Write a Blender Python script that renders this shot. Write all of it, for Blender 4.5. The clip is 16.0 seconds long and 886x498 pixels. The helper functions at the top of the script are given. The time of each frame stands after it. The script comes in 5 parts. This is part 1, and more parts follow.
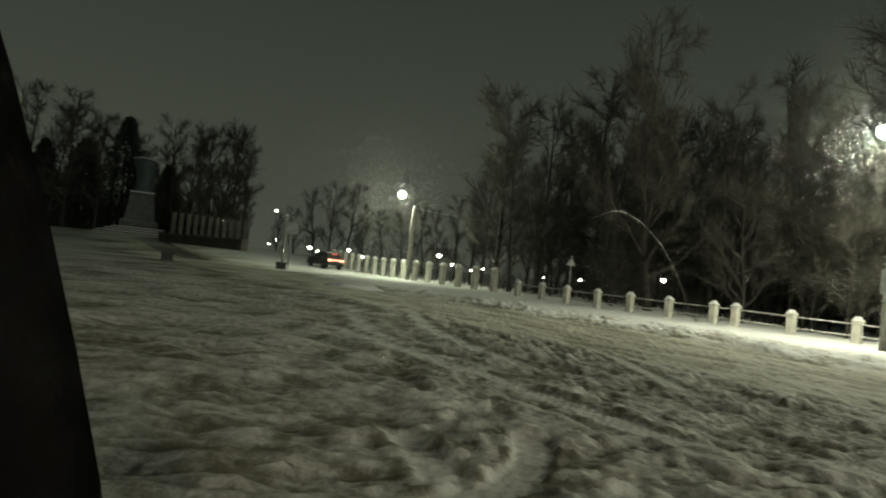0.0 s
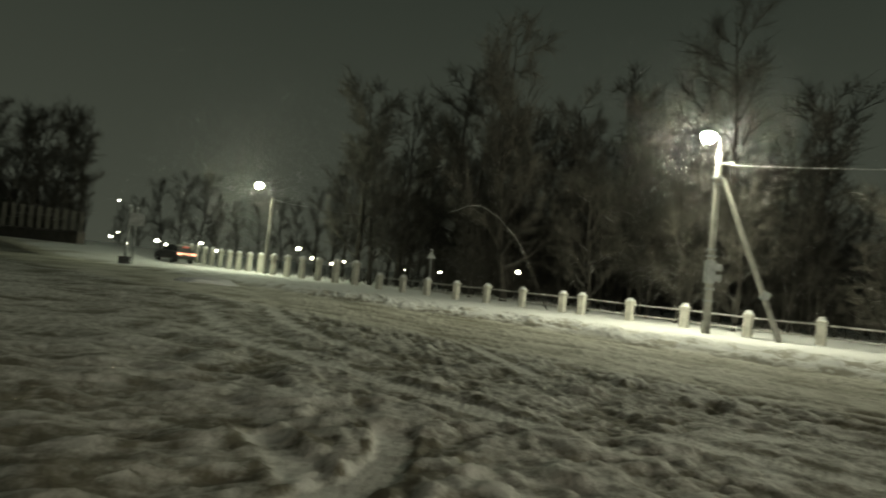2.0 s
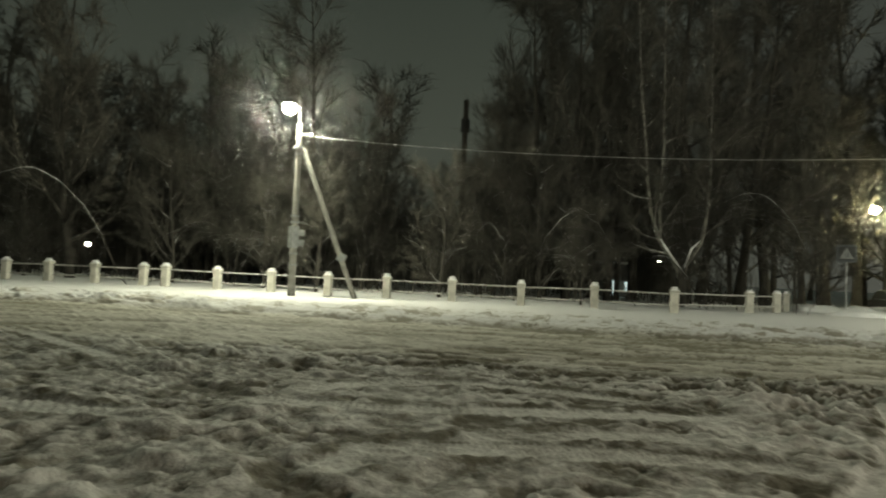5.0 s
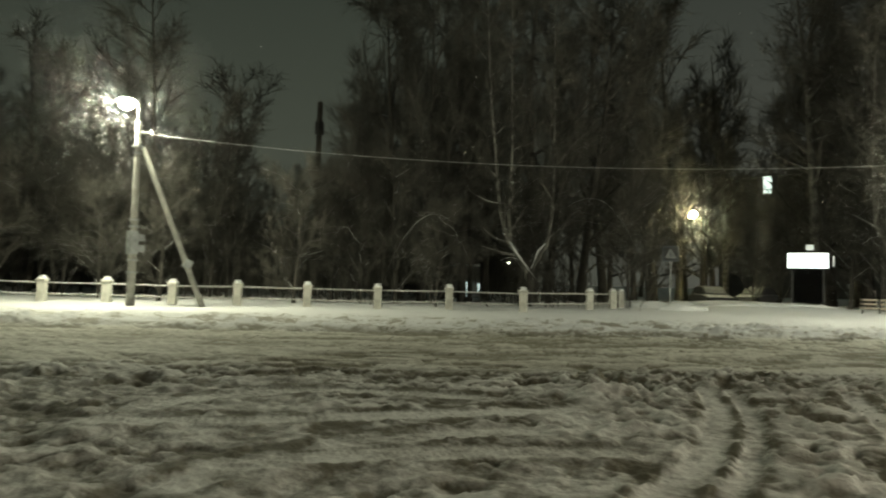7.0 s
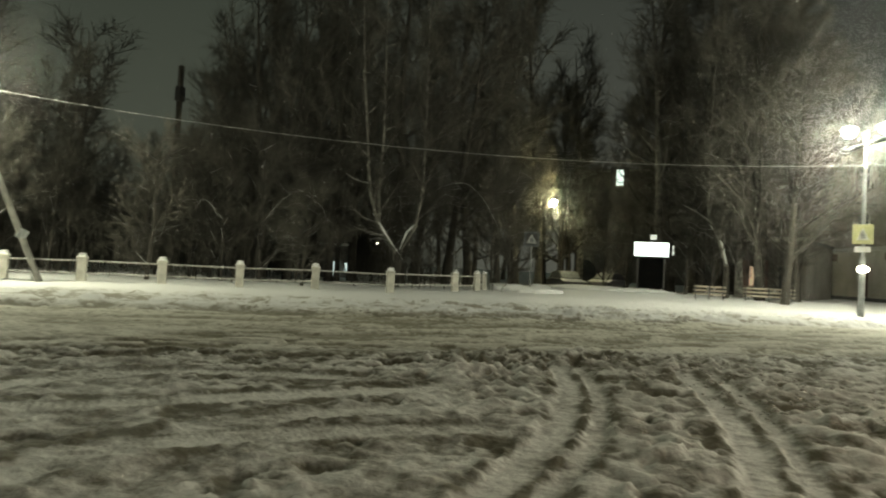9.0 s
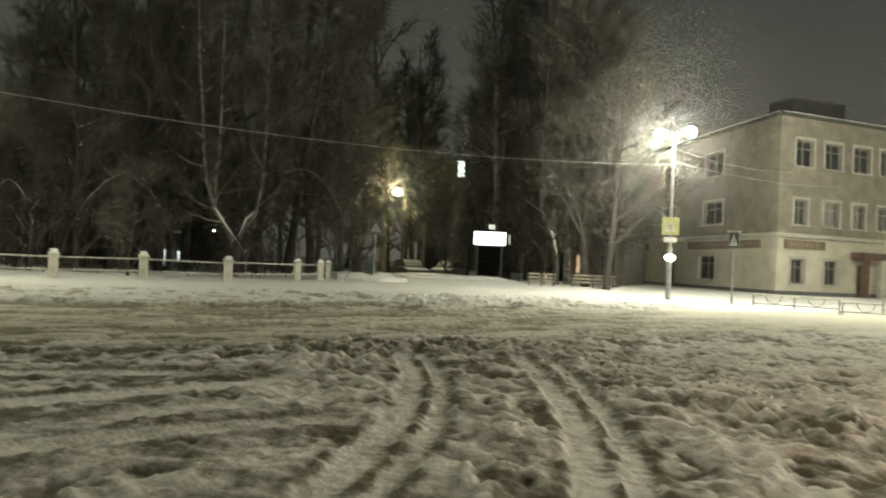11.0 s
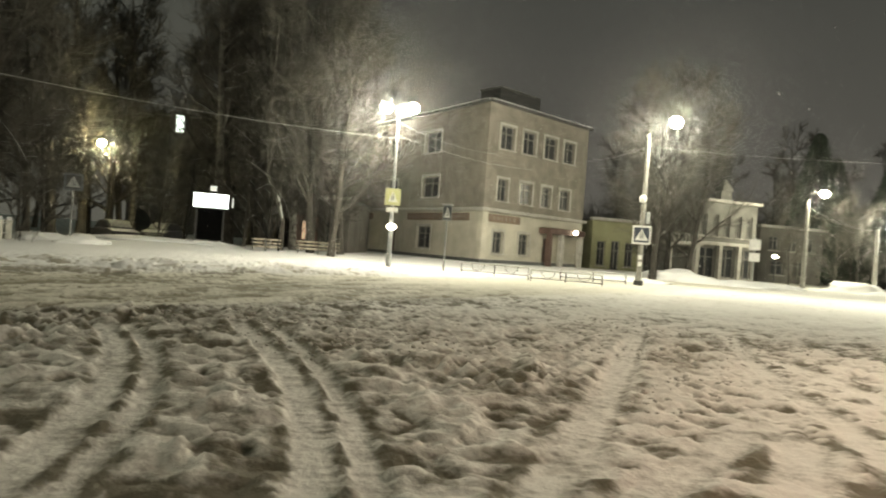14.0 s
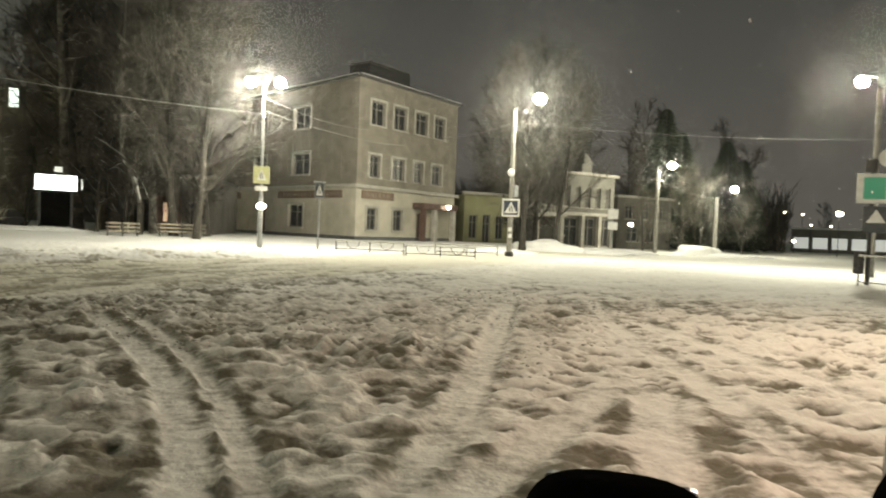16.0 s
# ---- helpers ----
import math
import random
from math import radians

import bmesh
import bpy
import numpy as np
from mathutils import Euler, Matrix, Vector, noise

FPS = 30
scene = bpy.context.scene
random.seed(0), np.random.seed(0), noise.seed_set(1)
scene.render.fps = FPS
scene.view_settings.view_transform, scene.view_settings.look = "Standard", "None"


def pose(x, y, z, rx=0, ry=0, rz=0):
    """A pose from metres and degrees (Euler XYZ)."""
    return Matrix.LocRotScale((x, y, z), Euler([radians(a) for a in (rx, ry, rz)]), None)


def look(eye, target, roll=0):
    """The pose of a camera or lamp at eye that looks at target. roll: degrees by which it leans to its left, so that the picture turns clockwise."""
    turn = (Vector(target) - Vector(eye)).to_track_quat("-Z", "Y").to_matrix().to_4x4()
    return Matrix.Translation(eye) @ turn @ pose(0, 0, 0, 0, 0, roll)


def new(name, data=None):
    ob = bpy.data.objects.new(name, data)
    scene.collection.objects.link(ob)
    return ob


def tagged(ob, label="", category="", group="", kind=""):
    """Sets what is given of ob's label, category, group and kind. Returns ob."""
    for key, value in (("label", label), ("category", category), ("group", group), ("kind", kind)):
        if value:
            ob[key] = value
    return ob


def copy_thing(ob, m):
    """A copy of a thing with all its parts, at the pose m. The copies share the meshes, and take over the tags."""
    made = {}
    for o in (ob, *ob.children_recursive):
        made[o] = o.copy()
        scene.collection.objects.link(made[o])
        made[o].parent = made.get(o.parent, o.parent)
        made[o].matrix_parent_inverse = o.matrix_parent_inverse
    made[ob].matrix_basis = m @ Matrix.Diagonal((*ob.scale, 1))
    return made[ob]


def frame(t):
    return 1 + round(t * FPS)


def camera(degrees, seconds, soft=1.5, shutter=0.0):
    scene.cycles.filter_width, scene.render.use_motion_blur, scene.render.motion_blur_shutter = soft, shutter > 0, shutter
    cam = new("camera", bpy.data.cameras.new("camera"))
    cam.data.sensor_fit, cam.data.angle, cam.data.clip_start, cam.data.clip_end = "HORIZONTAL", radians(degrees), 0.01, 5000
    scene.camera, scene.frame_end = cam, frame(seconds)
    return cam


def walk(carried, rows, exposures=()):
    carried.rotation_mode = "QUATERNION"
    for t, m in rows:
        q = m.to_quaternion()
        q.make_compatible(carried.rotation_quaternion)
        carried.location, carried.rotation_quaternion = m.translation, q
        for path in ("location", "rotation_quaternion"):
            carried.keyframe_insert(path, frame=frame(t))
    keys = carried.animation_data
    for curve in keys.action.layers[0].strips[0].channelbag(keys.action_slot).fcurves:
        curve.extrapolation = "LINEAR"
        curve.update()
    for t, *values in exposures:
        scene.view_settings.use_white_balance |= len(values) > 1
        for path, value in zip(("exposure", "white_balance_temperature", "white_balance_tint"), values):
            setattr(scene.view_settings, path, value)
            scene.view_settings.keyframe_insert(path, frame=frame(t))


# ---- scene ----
cam = camera(67.67, 16.0, soft=2.0, shutter=0.6)
EYE = 1.25
ROWS = [
    (0.0, -0.24, 1.79, -6.06),
    (0.5, -3.08, 1.77, -5.90),
    (1.0, -5.76, 0.98, -5.35),
    (1.5, -8.52, 1.40, -5.36),
    (2.0, -12.28, 2.41, -5.58),
    (2.5, -19.27, 2.10, -5.11),
    (3.0, -26.19, 1.65, -4.64),
    (3.5, -31.20, 2.19, -4.81),
    (4.0, -37.92, 2.38, -3.57),
    (4.5, -43.14, 2.19, -2.98),
    (7.0, -59.39, 2.86, -1.44),
    (7.5, -63.16, 3.00, -1.82),
    (8.0, -65.59, 2.38, -2.42),
    (10.5, -80.76, 1.49, -2.54),
    (11.0, -84.29, 1.23, -2.71),
    (11.5, -88.33, 0.42, -2.50),
    (12.0, -93.69, 0.98, -1.59),
    (12.5, -96.75, 1.22, -2.06),
    (13.0, -101.10, -0.59, -3.04),
    (13.5, -104.62, 0.52, -4.30),
    (14.0, -107.78, -0.26, -4.16),
    (14.5, -110.36, 0.90, -4.40),
    (15.0, -112.69, -0.32, -3.44),
    (15.5, -115.79, -1.19, -2.86),
    (16.0, -118.63, -1.69, -2.33),
]
walk(cam, [(t, pose(0, 0, EYE, 90 + pitch, roll, yaw)) for t, yaw, pitch, roll in ROWS],
     [(0.0, 0.14, 7000, -4.0), (2.0, 0.00, 7150, -4.0), (3.5, 0.15, 7150, -2.5), (4.5, 0.26, 7050, -2.5), (8.0, 0.24, 7200, -5.0), (11.0, 0.59, 7400, 0.0), (12.5, 0.63, 7500, 2.0), (16.0, 0.62, 7400, 4.0)])

# ---- world and light ----
UX, UY = 0.567, -0.824          # along the street
NX, NY = 0.824, 0.567           # across it, away from the square


def street(s, n):
    """Plan coordinates along and across the street to x, y."""
    return s * UX + n * NX, s * UY + n * NY


def bearing(az, dist):
    a = radians(az)
    return -math.sin(a) * dist, math.cos(a) * dist


world = bpy.data.worlds.new("night_sky")
scene.world = world
world.use_nodes = True
wn, wl = world.node_tree.nodes, world.node_tree.links
bg = wn["Background"]
tc = wn.new("ShaderNodeTexCoord")
sep = wn.new("ShaderNodeSeparateXYZ")
ramp = wn.new("ShaderNodeValToRGB")
wl.new(tc.outputs["Generated"], sep.inputs[0])
wl.new(sep.outputs["Z"], ramp.inputs[0])
town = wn.new("ShaderNodeVectorMath")
town.operation = "DOT_PRODUCT"
town.inputs[1].default_value = (0.72, -0.69, 0.0)
wl.new(tc.outputs["Generated"], town.inputs[0])
lift = wn.new("ShaderNodeMapRange")
lift.inputs["From Min"].default_value, lift.inputs["From Max"].default_value = -0.2, 1.0
lift.inputs["To Min"].default_value, lift.inputs["To Max"].default_value = 1.0, 1.22
wl.new(town.outputs["Value"], lift.inputs[0])
wl.new(lift.outputs[0], bg.inputs[1])
tint = wn.new("ShaderNodeMix")
tint.data_type, tint.blend_type = "RGBA", "MULTIPLY"
tint.inputs["B"].default_value = (0.93, 0.84, 0.95, 1)
near_town = wn.new("ShaderNodeMapRange")
near_town.inputs["From Min"].default_value, near_town.inputs["From Max"].default_value = 0.1, 0.9
wl.new(town.outputs["Value"], near_town.inputs[0])
wl.new(near_town.outputs[0], tint.inputs["Factor"])
wl.new(ramp.outputs[0], tint.inputs["A"])
wl.new(tint.outputs["Result"], bg.inputs[0])
ramp.color_ramp.elements[0].position = 0.0
ramp.color_ramp.elements[0].color = (0.060, 0.064, 0.055, 1)
ramp.color_ramp.elements[1].position = 0.5
ramp.color_ramp.elements[1].color = (0.023, 0.028, 0.0248, 1)


def lamp_light(name, x, y, z, watts, colour, size=0.2):
    d = bpy.data.lights.new(name, "POINT")
    d.energy, d.color, d.shadow_soft_size = watts, colour, size
    d.use_soft_falloff = False
    ob = new(name, d)
    ob.location = (x, y, z)
    return ob


def beam(name, x, y, z, az, drop, cone, watts, colour):
    """A spot lamp at x, y, z turned towards az."""
    d = bpy.data.lights.new(name, "SPOT")
    d.energy, d.color, d.shadow_soft_size = watts, colour, 0.08
    d.spot_size, d.spot_blend = radians(cone), 0.9
    ob = new(name, d)
    tx_, ty_ = bearing(az, 10)
    ob.matrix_world = look((x, y, z), (x + tx_, y + ty_, z - drop))


# Fill beams added to brighten the near snow and tint it rosy.
beam("rosy_fill_beam", 0.86, -2.20, 0.80, -126, 0.0, 112, 42, (1.0, 0.58, 0.49))
beam("rosy_fill_beam", -0.20, -2.78, 0.80, -136, 0.0, 108, 35, (1.0, 0.60, 0.51))

# ---- materials ----
def material(name, base, rough=0.8, metal=0.0):
    m = bpy.data.materials.new(name)
    m.use_nodes = True
    b = m.node_tree.nodes["Principled BSDF"]
    b.inputs["Base Color"].default_value = (*base, 1)
    b.inputs["Roughness"].default_value = rough
    b.inputs["Metallic"].default_value = metal
    return m


def mottled(name, a, b, scale=3.0, rough=0.85, metal=0.0, bump=0.3, snow=0.0, fine=40.0, random_tint=0.0):
    """A surface of two tones at two scales with fine relief; snow: how much lies on faces that look up."""
    m = material(name, a, rough, metal)
    n, l = m.node_tree.nodes, m.node_tree.links
    bs = n["Principled BSDF"]
    co = n.new("ShaderNodeTexCoord")
    n1, n2 = n.new("ShaderNodeTexNoise"), n.new("ShaderNodeTexNoise")
    n1.inputs["Scale"].default_value, n1.inputs["Detail"].default_value = scale, 6
    n2.inputs["Scale"].default_value, n2.inputs["Detail"].default_value = fine, 3
    l.new(co.outputs["Object"], n1.inputs["Vector"])
    l.new(co.outputs["Object"], n2.inputs["Vector"])
    add = n.new("ShaderNodeMath")
    add.operation = "MULTIPLY_ADD"
    add.inputs[1].default_value = 0.35
    l.new(n2.outputs[0], add.inputs[0])
    l.new(n1.outputs[0], add.inputs[2])
    r = n.new("ShaderNodeValToRGB")
    r.color_ramp.elements[0].position, r.color_ramp.elements[0].color = 0.48, (*a, 1)
    r.color_ramp.elements[1].position, r.color_ramp.elements[1].color = 0.88, (*b, 1)
    l.new(add.outputs[0], r.inputs[0])
    out = r.outputs[0]
    if random_tint:
        info = n.new("ShaderNodeObjectInfo")
        hsv = n.new("ShaderNodeHueSaturation")
        mp = n.new("ShaderNodeMapRange")
        mp.inputs["To Min"].default_value, mp.inputs["To Max"].default_value = 1 - random_tint, 1 + random_tint
        l.new(info.outputs["Random"], mp.inputs[0])
        l.new(mp.outputs[0], hsv.inputs["Value"])
        l.new(out, hsv.inputs["Color"])
        out = hsv.outputs[0]
    if snow:
        geo = n.new("ShaderNodeNewGeometry")
        sp = n.new("ShaderNodeSeparateXYZ")
        l.new(geo.outputs["Normal"], sp.inputs[0])
        mr = n.new("ShaderNodeMapRange")
        mr.inputs["From Min"].default_value, mr.inputs["From Max"].default_value = 0.9 - snow, 1.15 - snow
        ad = n.new("ShaderNodeMath")
        ad.operation = "MULTIPLY_ADD"
        ad.inputs[1].default_value = 0.5
        l.new(n1.outputs[0], ad.inputs[0])
        l.new(sp.outputs["Z"], ad.inputs[2])
        sub = n.new("ShaderNodeMath")
        sub.operation = "SUBTRACT"
        sub.inputs[1].default_value = 0.25
        l.new(ad.outputs[0], sub.inputs[0])
        l.new(sub.outputs[0], mr.inputs[0])
        mx = n.new("ShaderNodeMix")
        mx.data_type = "RGBA"
        l.new(mr.outputs[0], mx.inputs["Factor"])
        l.new(out, mx.inputs["A"])
        mx.inputs["B"].default_value = (0.8, 0.81, 0.82, 1)
        out = mx.outputs["Result"]
    l.new(out, bs.inputs["Base Color"])
    if bump:
        bp = n.new("ShaderNodeBump")
        bp.inputs["Strength"].default_value, bp.inputs["Distance"].default_value = bump, 0.02
        l.new(n2.outputs[0], bp.inputs["Height"])
        l.new(bp.outputs[0], bs.inputs["Normal"])
    return m


def glowing(name, colour, strength):
    m = material(name, colour, 0.4)
    b = m.node_tree.nodes["Principled BSDF"]
    b.inputs["Emission Color"].default_value = (*colour, 1)
    b.inputs["Emission Strength"].default_value = strength
    return m


WARM = (1.0, 0.97, 0.82)
AMBER = (1.0, 0.93, 0.64)
COOL = (0.85, 0.95, 1.0)
M_LAMP = glowing("lamp_glass_warm", WARM, 60)
M_LAMP_FAR = glowing("lamp_glass_far", (1.0, 0.95, 0.82), 25)
M_AMBER = glowing("lamp_glass_amber", (1.0, 0.9, 0.55), 40)
M_COOLGLOW = glowing("cool_screen", (0.86, 0.95, 1.0), 2.6)
M_WINDOW_LIT = glowing("lit_window_glass", (0.8, 0.95, 1.0), 1.5)
M_KIOSKGLOW = glowing("kiosk_window_glass", (0.75, 0.92, 1.0), 0.75)
M_SHOPGLOW = glowing("shop_window_glass", (0.9, 0.95, 1.0), 0.26)
M_WINDOW_WARM = glowing("warm_window_glass", (1.0, 0.72, 0.52), 0.28)
M_RED = glowing("red_lamp", (1.0, 0.12, 0.08), 1.4)
M_TAIL = glowing("tail_lamp", (1.0, 0.35, 0.25), 3.0)
M_CONCRETE = mottled("concrete", (0.20, 0.195, 0.18), (0.34, 0.33, 0.30), 4, 0.9, snow=0.35)
M_PLASTER_POST = mottled("post_plaster", (0.42, 0.41, 0.36), (0.66, 0.64, 0.58), 3, 0.9, snow=0.4, random_tint=0.18)
M_RAIL = mottled("rail_paint", (0.34, 0.33, 0.30), (0.55, 0.54, 0.50), 6, 0.6, snow=0.5)
M_METAL = mottled("grey_metal", (0.22, 0.23, 0.23), (0.36, 0.37, 0.37), 5, 0.5, 0.6, snow=0.3)
M_DARK = mottled("dark_metal", (0.03, 0.03, 0.032), (0.06, 0.06, 0.06), 5, 0.5, 0.3)
M_WIRE = mottled("snowy_cable", (0.2, 0.2, 0.2), (0.4, 0.4, 0.38), 5, 0.7, snow=0.5)
M_BARK = mottled("bark", (0.027, 0.025, 0.021), (0.066, 0.059, 0.050), 2.5, 0.95, snow=0.18, random_tint=0.25)
M_TWIG = mottled("twigs", (0.042, 0.039, 0.033), (0.088, 0.081, 0.068), 1.2, 0.95, snow=0.11, bump=0, random_tint=0.25)
M_BARK_SNOWY = mottled("snowy_bark", (0.035, 0.032, 0.028), (0.08, 0.073, 0.063), 2.5, 0.95, snow=0.40, random_tint=0.2)
M_BIRCH = mottled("birch_bark", (0.045, 0.042, 0.038), (0.24, 0.23, 0.205), 3.0, 0.9, snow=0.25)
M_NEEDLE = mottled("needles", (0.02, 0.03, 0.02), (0.045, 0.06, 0.04), 1.5, 0.95, snow=0.12, bump=0)
M_SNOW = mottled("fresh_snow", (0.78, 0.79, 0.80), (0.86, 0.86, 0.86), 2.0, 0.75, bump=0.4)
M_WALL = mottled("ochre_brick", (0.175, 0.16, 0.135), (0.27, 0.245, 0.21), 1.2, 0.92, fine=14)
M_WALL_LOW = mottled("cream_render", (0.38, 0.36, 0.30), (0.52, 0.495, 0.42), 0.8, 0.9, fine=20)
M_WALL_GREEN = mottled("green_yellow_render", (0.24, 0.24, 0.14), (0.34, 0.335, 0.21), 0.8, 0.9)
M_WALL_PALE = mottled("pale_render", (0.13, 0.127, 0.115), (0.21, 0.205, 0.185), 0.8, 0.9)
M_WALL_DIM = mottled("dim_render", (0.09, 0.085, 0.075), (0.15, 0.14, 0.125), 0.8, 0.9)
M_TRIM = mottled("white_trim", (0.32, 0.305, 0.275), (0.46, 0.445, 0.405), 2, 0.8, snow=0.3)
M_ROOF = mottled("dark_roof", (0.05, 0.05, 0.05), (0.10, 0.10, 0.10), 1.5, 0.8, snow=0.12)
M_SIGNBAND = mottled("brown_fascia", (0.14, 0.10, 0.08), (0.22, 0.16, 0.12), 2, 0.7)
M_REDWALL = mottled("red_brown_panel", (0.082, 0.050, 0.042), (0.13, 0.082, 0.068), 2, 0.8)
M_CLOD = mottled("trodden_clods", (0.50, 0.485, 0.44), (0.66, 0.65, 0.61), 6, 0.85)
M_PACKED = mottled("packed_frost", (0.14, 0.14, 0.14), (0.27, 0.27, 0.26), 5, 0.8)
M_LETTER = mottled("dull_letters", (0.20, 0.165, 0.135), (0.27, 0.23, 0.19), 4, 0.8)
M_SASH = mottled("weathered_sash", (0.17, 0.165, 0.15), (0.27, 0.26, 0.24), 5, 0.8)
M_GLASS = material("dark_glass", (0.02, 0.022, 0.025), 0.3)
M_BLUE = mottled("sign_blue", (0.028, 0.036, 0.055), (0.042, 0.052, 0.075), 5, 0.5)
M_SIGNDARK = mottled("sign_dark", (0.05, 0.06, 0.07), (0.09, 0.10, 0.11), 5, 0.5)
M_WHITE = mottled("sign_white", (0.66, 0.66, 0.64), (0.82, 0.82, 0.80), 6, 0.5)
M_YELLOW = mottled("sign_yellow", (0.48, 0.48, 0.25), (0.58, 0.58, 0.33), 6, 0.5)
M_GREENGLOW = glowing("signal_sign_green", (0.03, 0.27, 0.17), 0.16)
M_BRONZE = mottled("dark_bronze", (0.03, 0.045, 0.048), (0.06, 0.085, 0.088), 2, 0.6, 0.0, snow=0.45)
M_GRANITE = mottled("grey_granite", (0.075, 0.078, 0.078), (0.14, 0.145, 0.145), 2, 0.8, snow=0.4)
M_HEDGE = mottled("dark_wall_stone", (0.05, 0.045, 0.04), (0.10, 0.09, 0.08), 2, 0.9, snow=0.3)
M_CARPAINT = mottled("dark_car_paint", (0.035, 0.035, 0.04), (0.06, 0.06, 0.065), 3, 0.3, 0.3, snow=0.12)
M_RUBBER = mottled("black_rubber", (0.012, 0.012, 0.012), (0.025, 0.025, 0.025), 9, 0.9)
M_TRIMBLACK = mottled("black_car_trim", (0.003, 0.003, 0.003), (0.006, 0.006, 0.006), 12, 0.9)
M_TRIMBLACK.node_tree.nodes["Principled BSDF"].inputs["Specular IOR Level"].default_value = 0.0
M_FROST = mottled("frosted_glass", (0.015, 0.016, 0.018), (0.05, 0.052, 0.055), 4, 0.5, snow=0.03)
M_WOODBENCH = mottled("bench_boards", (0.32, 0.28, 0.22), (0.46, 0.41, 0.33), 3, 0.8, snow=0.5)


# ---- mesh helpers ----
def part(name, bm, mat, parent=None, label="", smooth=False):
    me = bpy.data.meshes.new(name)
    bm.to_mesh(me)
    bm.free()
    me.materials.append(mat)
    if smooth:
        for p in me.polygons:
            p.use_smooth = True
    ob = new(name, me)
    if parent:
        ob.parent = parent
    if label:
        ob["label"] = label
    return ob


def raw_part(name, verts, faces, mat, parent=None, smooth=False):
    me = bpy.data.meshes.new(name)
    me.from_pydata(verts, [], faces)
    me.materials.append(mat)
    if smooth:
        me.polygons.foreach_set("use_smooth", [True] * len(me.polygons))
    me.update()
    ob = new(name, me)
    if parent:
        ob.parent = parent
    return ob


def box(bm, x, y, z, sx, sy, sz, bevel=0.0, turn=None):
    """A box with its base centre at x, y, z."""
    r = bmesh.ops.create_cube(bm, size=1, matrix=(turn or Matrix()) @ Matrix.Translation((x, y, z + sz / 2)) @ Matrix.Diagonal((sx, sy, sz, 1)))
    if bevel:
        es = list({e for v in r["verts"] for e in v.link_edges})
        bmesh.ops.bevel(bm, geom=es, offset=bevel, segments=2, profile=0.6, affect="EDGES")
    return bm


def rod(bm, a, b, r1, r2=None, seg=10):
    a, b = Vector(a), Vector(b)
    m = Matrix.Translation((a + b) / 2) @ (b - a).to_track_quat("Z", "Y").to_matrix().to_4x4()
    bmesh.ops.create_cone(bm, cap_ends=True, segments=seg, radius1=r1, radius2=r1 if r2 is None else r2, depth=(b - a).length, matrix=m)
    return bm


def ball(bm, c, r, sx=1, sy=1, sz=1, seg=14):
    bmesh.ops.create_uvsphere(bm, u_segments=seg, v_segments=max(6, seg // 2 + 1), radius=r, matrix=Matrix.Translation(c) @ Matrix.Diagonal((sx, sy, sz, 1)))
    return bm


def B():
    return bmesh.new()


def thing(name, label, category, m=None, group="", kind=""):
    ob = new(name)
    ob.empty_display_size = 0.2
    if m:
        ob.matrix_world = m
    return tagged(ob, label, category, group, kind)


# ---- ground: one sheet of trodden and driven snow ----
def hash2(i, j, seed):
    h = (i.astype(np.int64) * 374761393 + j.astype(np.int64) * 668265263 + seed * 974634541) & 0xFFFFFFFF
    h = ((h ^ (h >> 13)) * 1274126177) & 0xFFFFFFFF
    return ((h ^ (h >> 16)) & 0xFFFF) / 65535.0


def vnoise(x, y, seed=0):
    i, j = np.floor(x), np.floor(y)
    u, v = x - i, y - j
    u, v = u * u * u * (u * (6 * u - 15) + 10), v * v * v * (v * (6 * v - 15) + 10)
    a, b = hash2(i, j, seed), hash2(i + 1, j, seed)
    c, d = hash2(i, j + 1, seed), hash2(i + 1, j + 1, seed)
    return (a + (b - a) * u) * (1 - v) + (c + (d - c) * u) * v - 0.5


def fbm(x, y, seed, octaves=3):
    t, amp = 0, 1.0
    for k in range(octaves):
        t = t + amp * vnoise(x * 2 ** k + 17.3 * k, y * 2 ** k - 9.1 * k, seed + k)
        amp *= 0.5
    return t


def billow(x, y, seed, octaves=3):
    """Round-topped lumps parted by sharp creases."""
    t, amp = 0, 1.0
    for k in range(octaves):
        t = t + amp * 2 * np.abs(vnoise(x * 2.1 ** k + 13.7 * k, y * 2.1 ** k + 5.3 * k, seed + k))
        amp *= 0.52
    return t


def smooth01(a, b, x):
    t = np.clip((x - a) / (b - a), 0, 1)
    return t * t * (3 - 2 * t)


def bezier(p, steps=60):
    t = np.linspace(0, 1, steps)[:, None]
    a, b, c, d = (np.array(q, float) for q in p)
    return a * (1 - t) ** 3 + 3 * b * t * (1 - t) ** 2 + 3 * c * t * t * (1 - t) + d * t ** 3


# wheel paths: four control points, rut half-width, depth
WHEELS = [
    ([(8.98, 1.49), (7.20, 0.80), (5.27, 0.74), (3.40, 0.94)], 0.14, 0.080),
    ([(9.22, 1.26), (7.35, 0.58), (5.35, 0.33), (3.38, 0.68)], 0.09, 0.050),
    ([(9.68, -0.10), (7.59, -0.48), (5.44, -0.78), (3.32, -0.48)], 0.14, 0.080),
    ([(9.82, -0.49), (7.66, -0.83), (5.48, -1.03), (3.30, -0.76)], 0.10, 0.050),
    ([(9.99, -6.88), (7.60, -5.20), (5.20, -3.30), (3.20, -1.75)], 0.17, 0.070),
    ([(11.06, -9.74), (7.40, -6.60), (4.90, -5.50), (2.11, -3.61)], 0.15, 0.070),
    ([(4.34, -4.40), (3.72, -3.30), (3.21, -2.55), (2.61, -1.58)], 0.16, 0.070),
    ([(3.95, -4.25), (3.40, -3.70), (2.90, -3.25), (2.30, -2.65)], 0.20, 0.060),
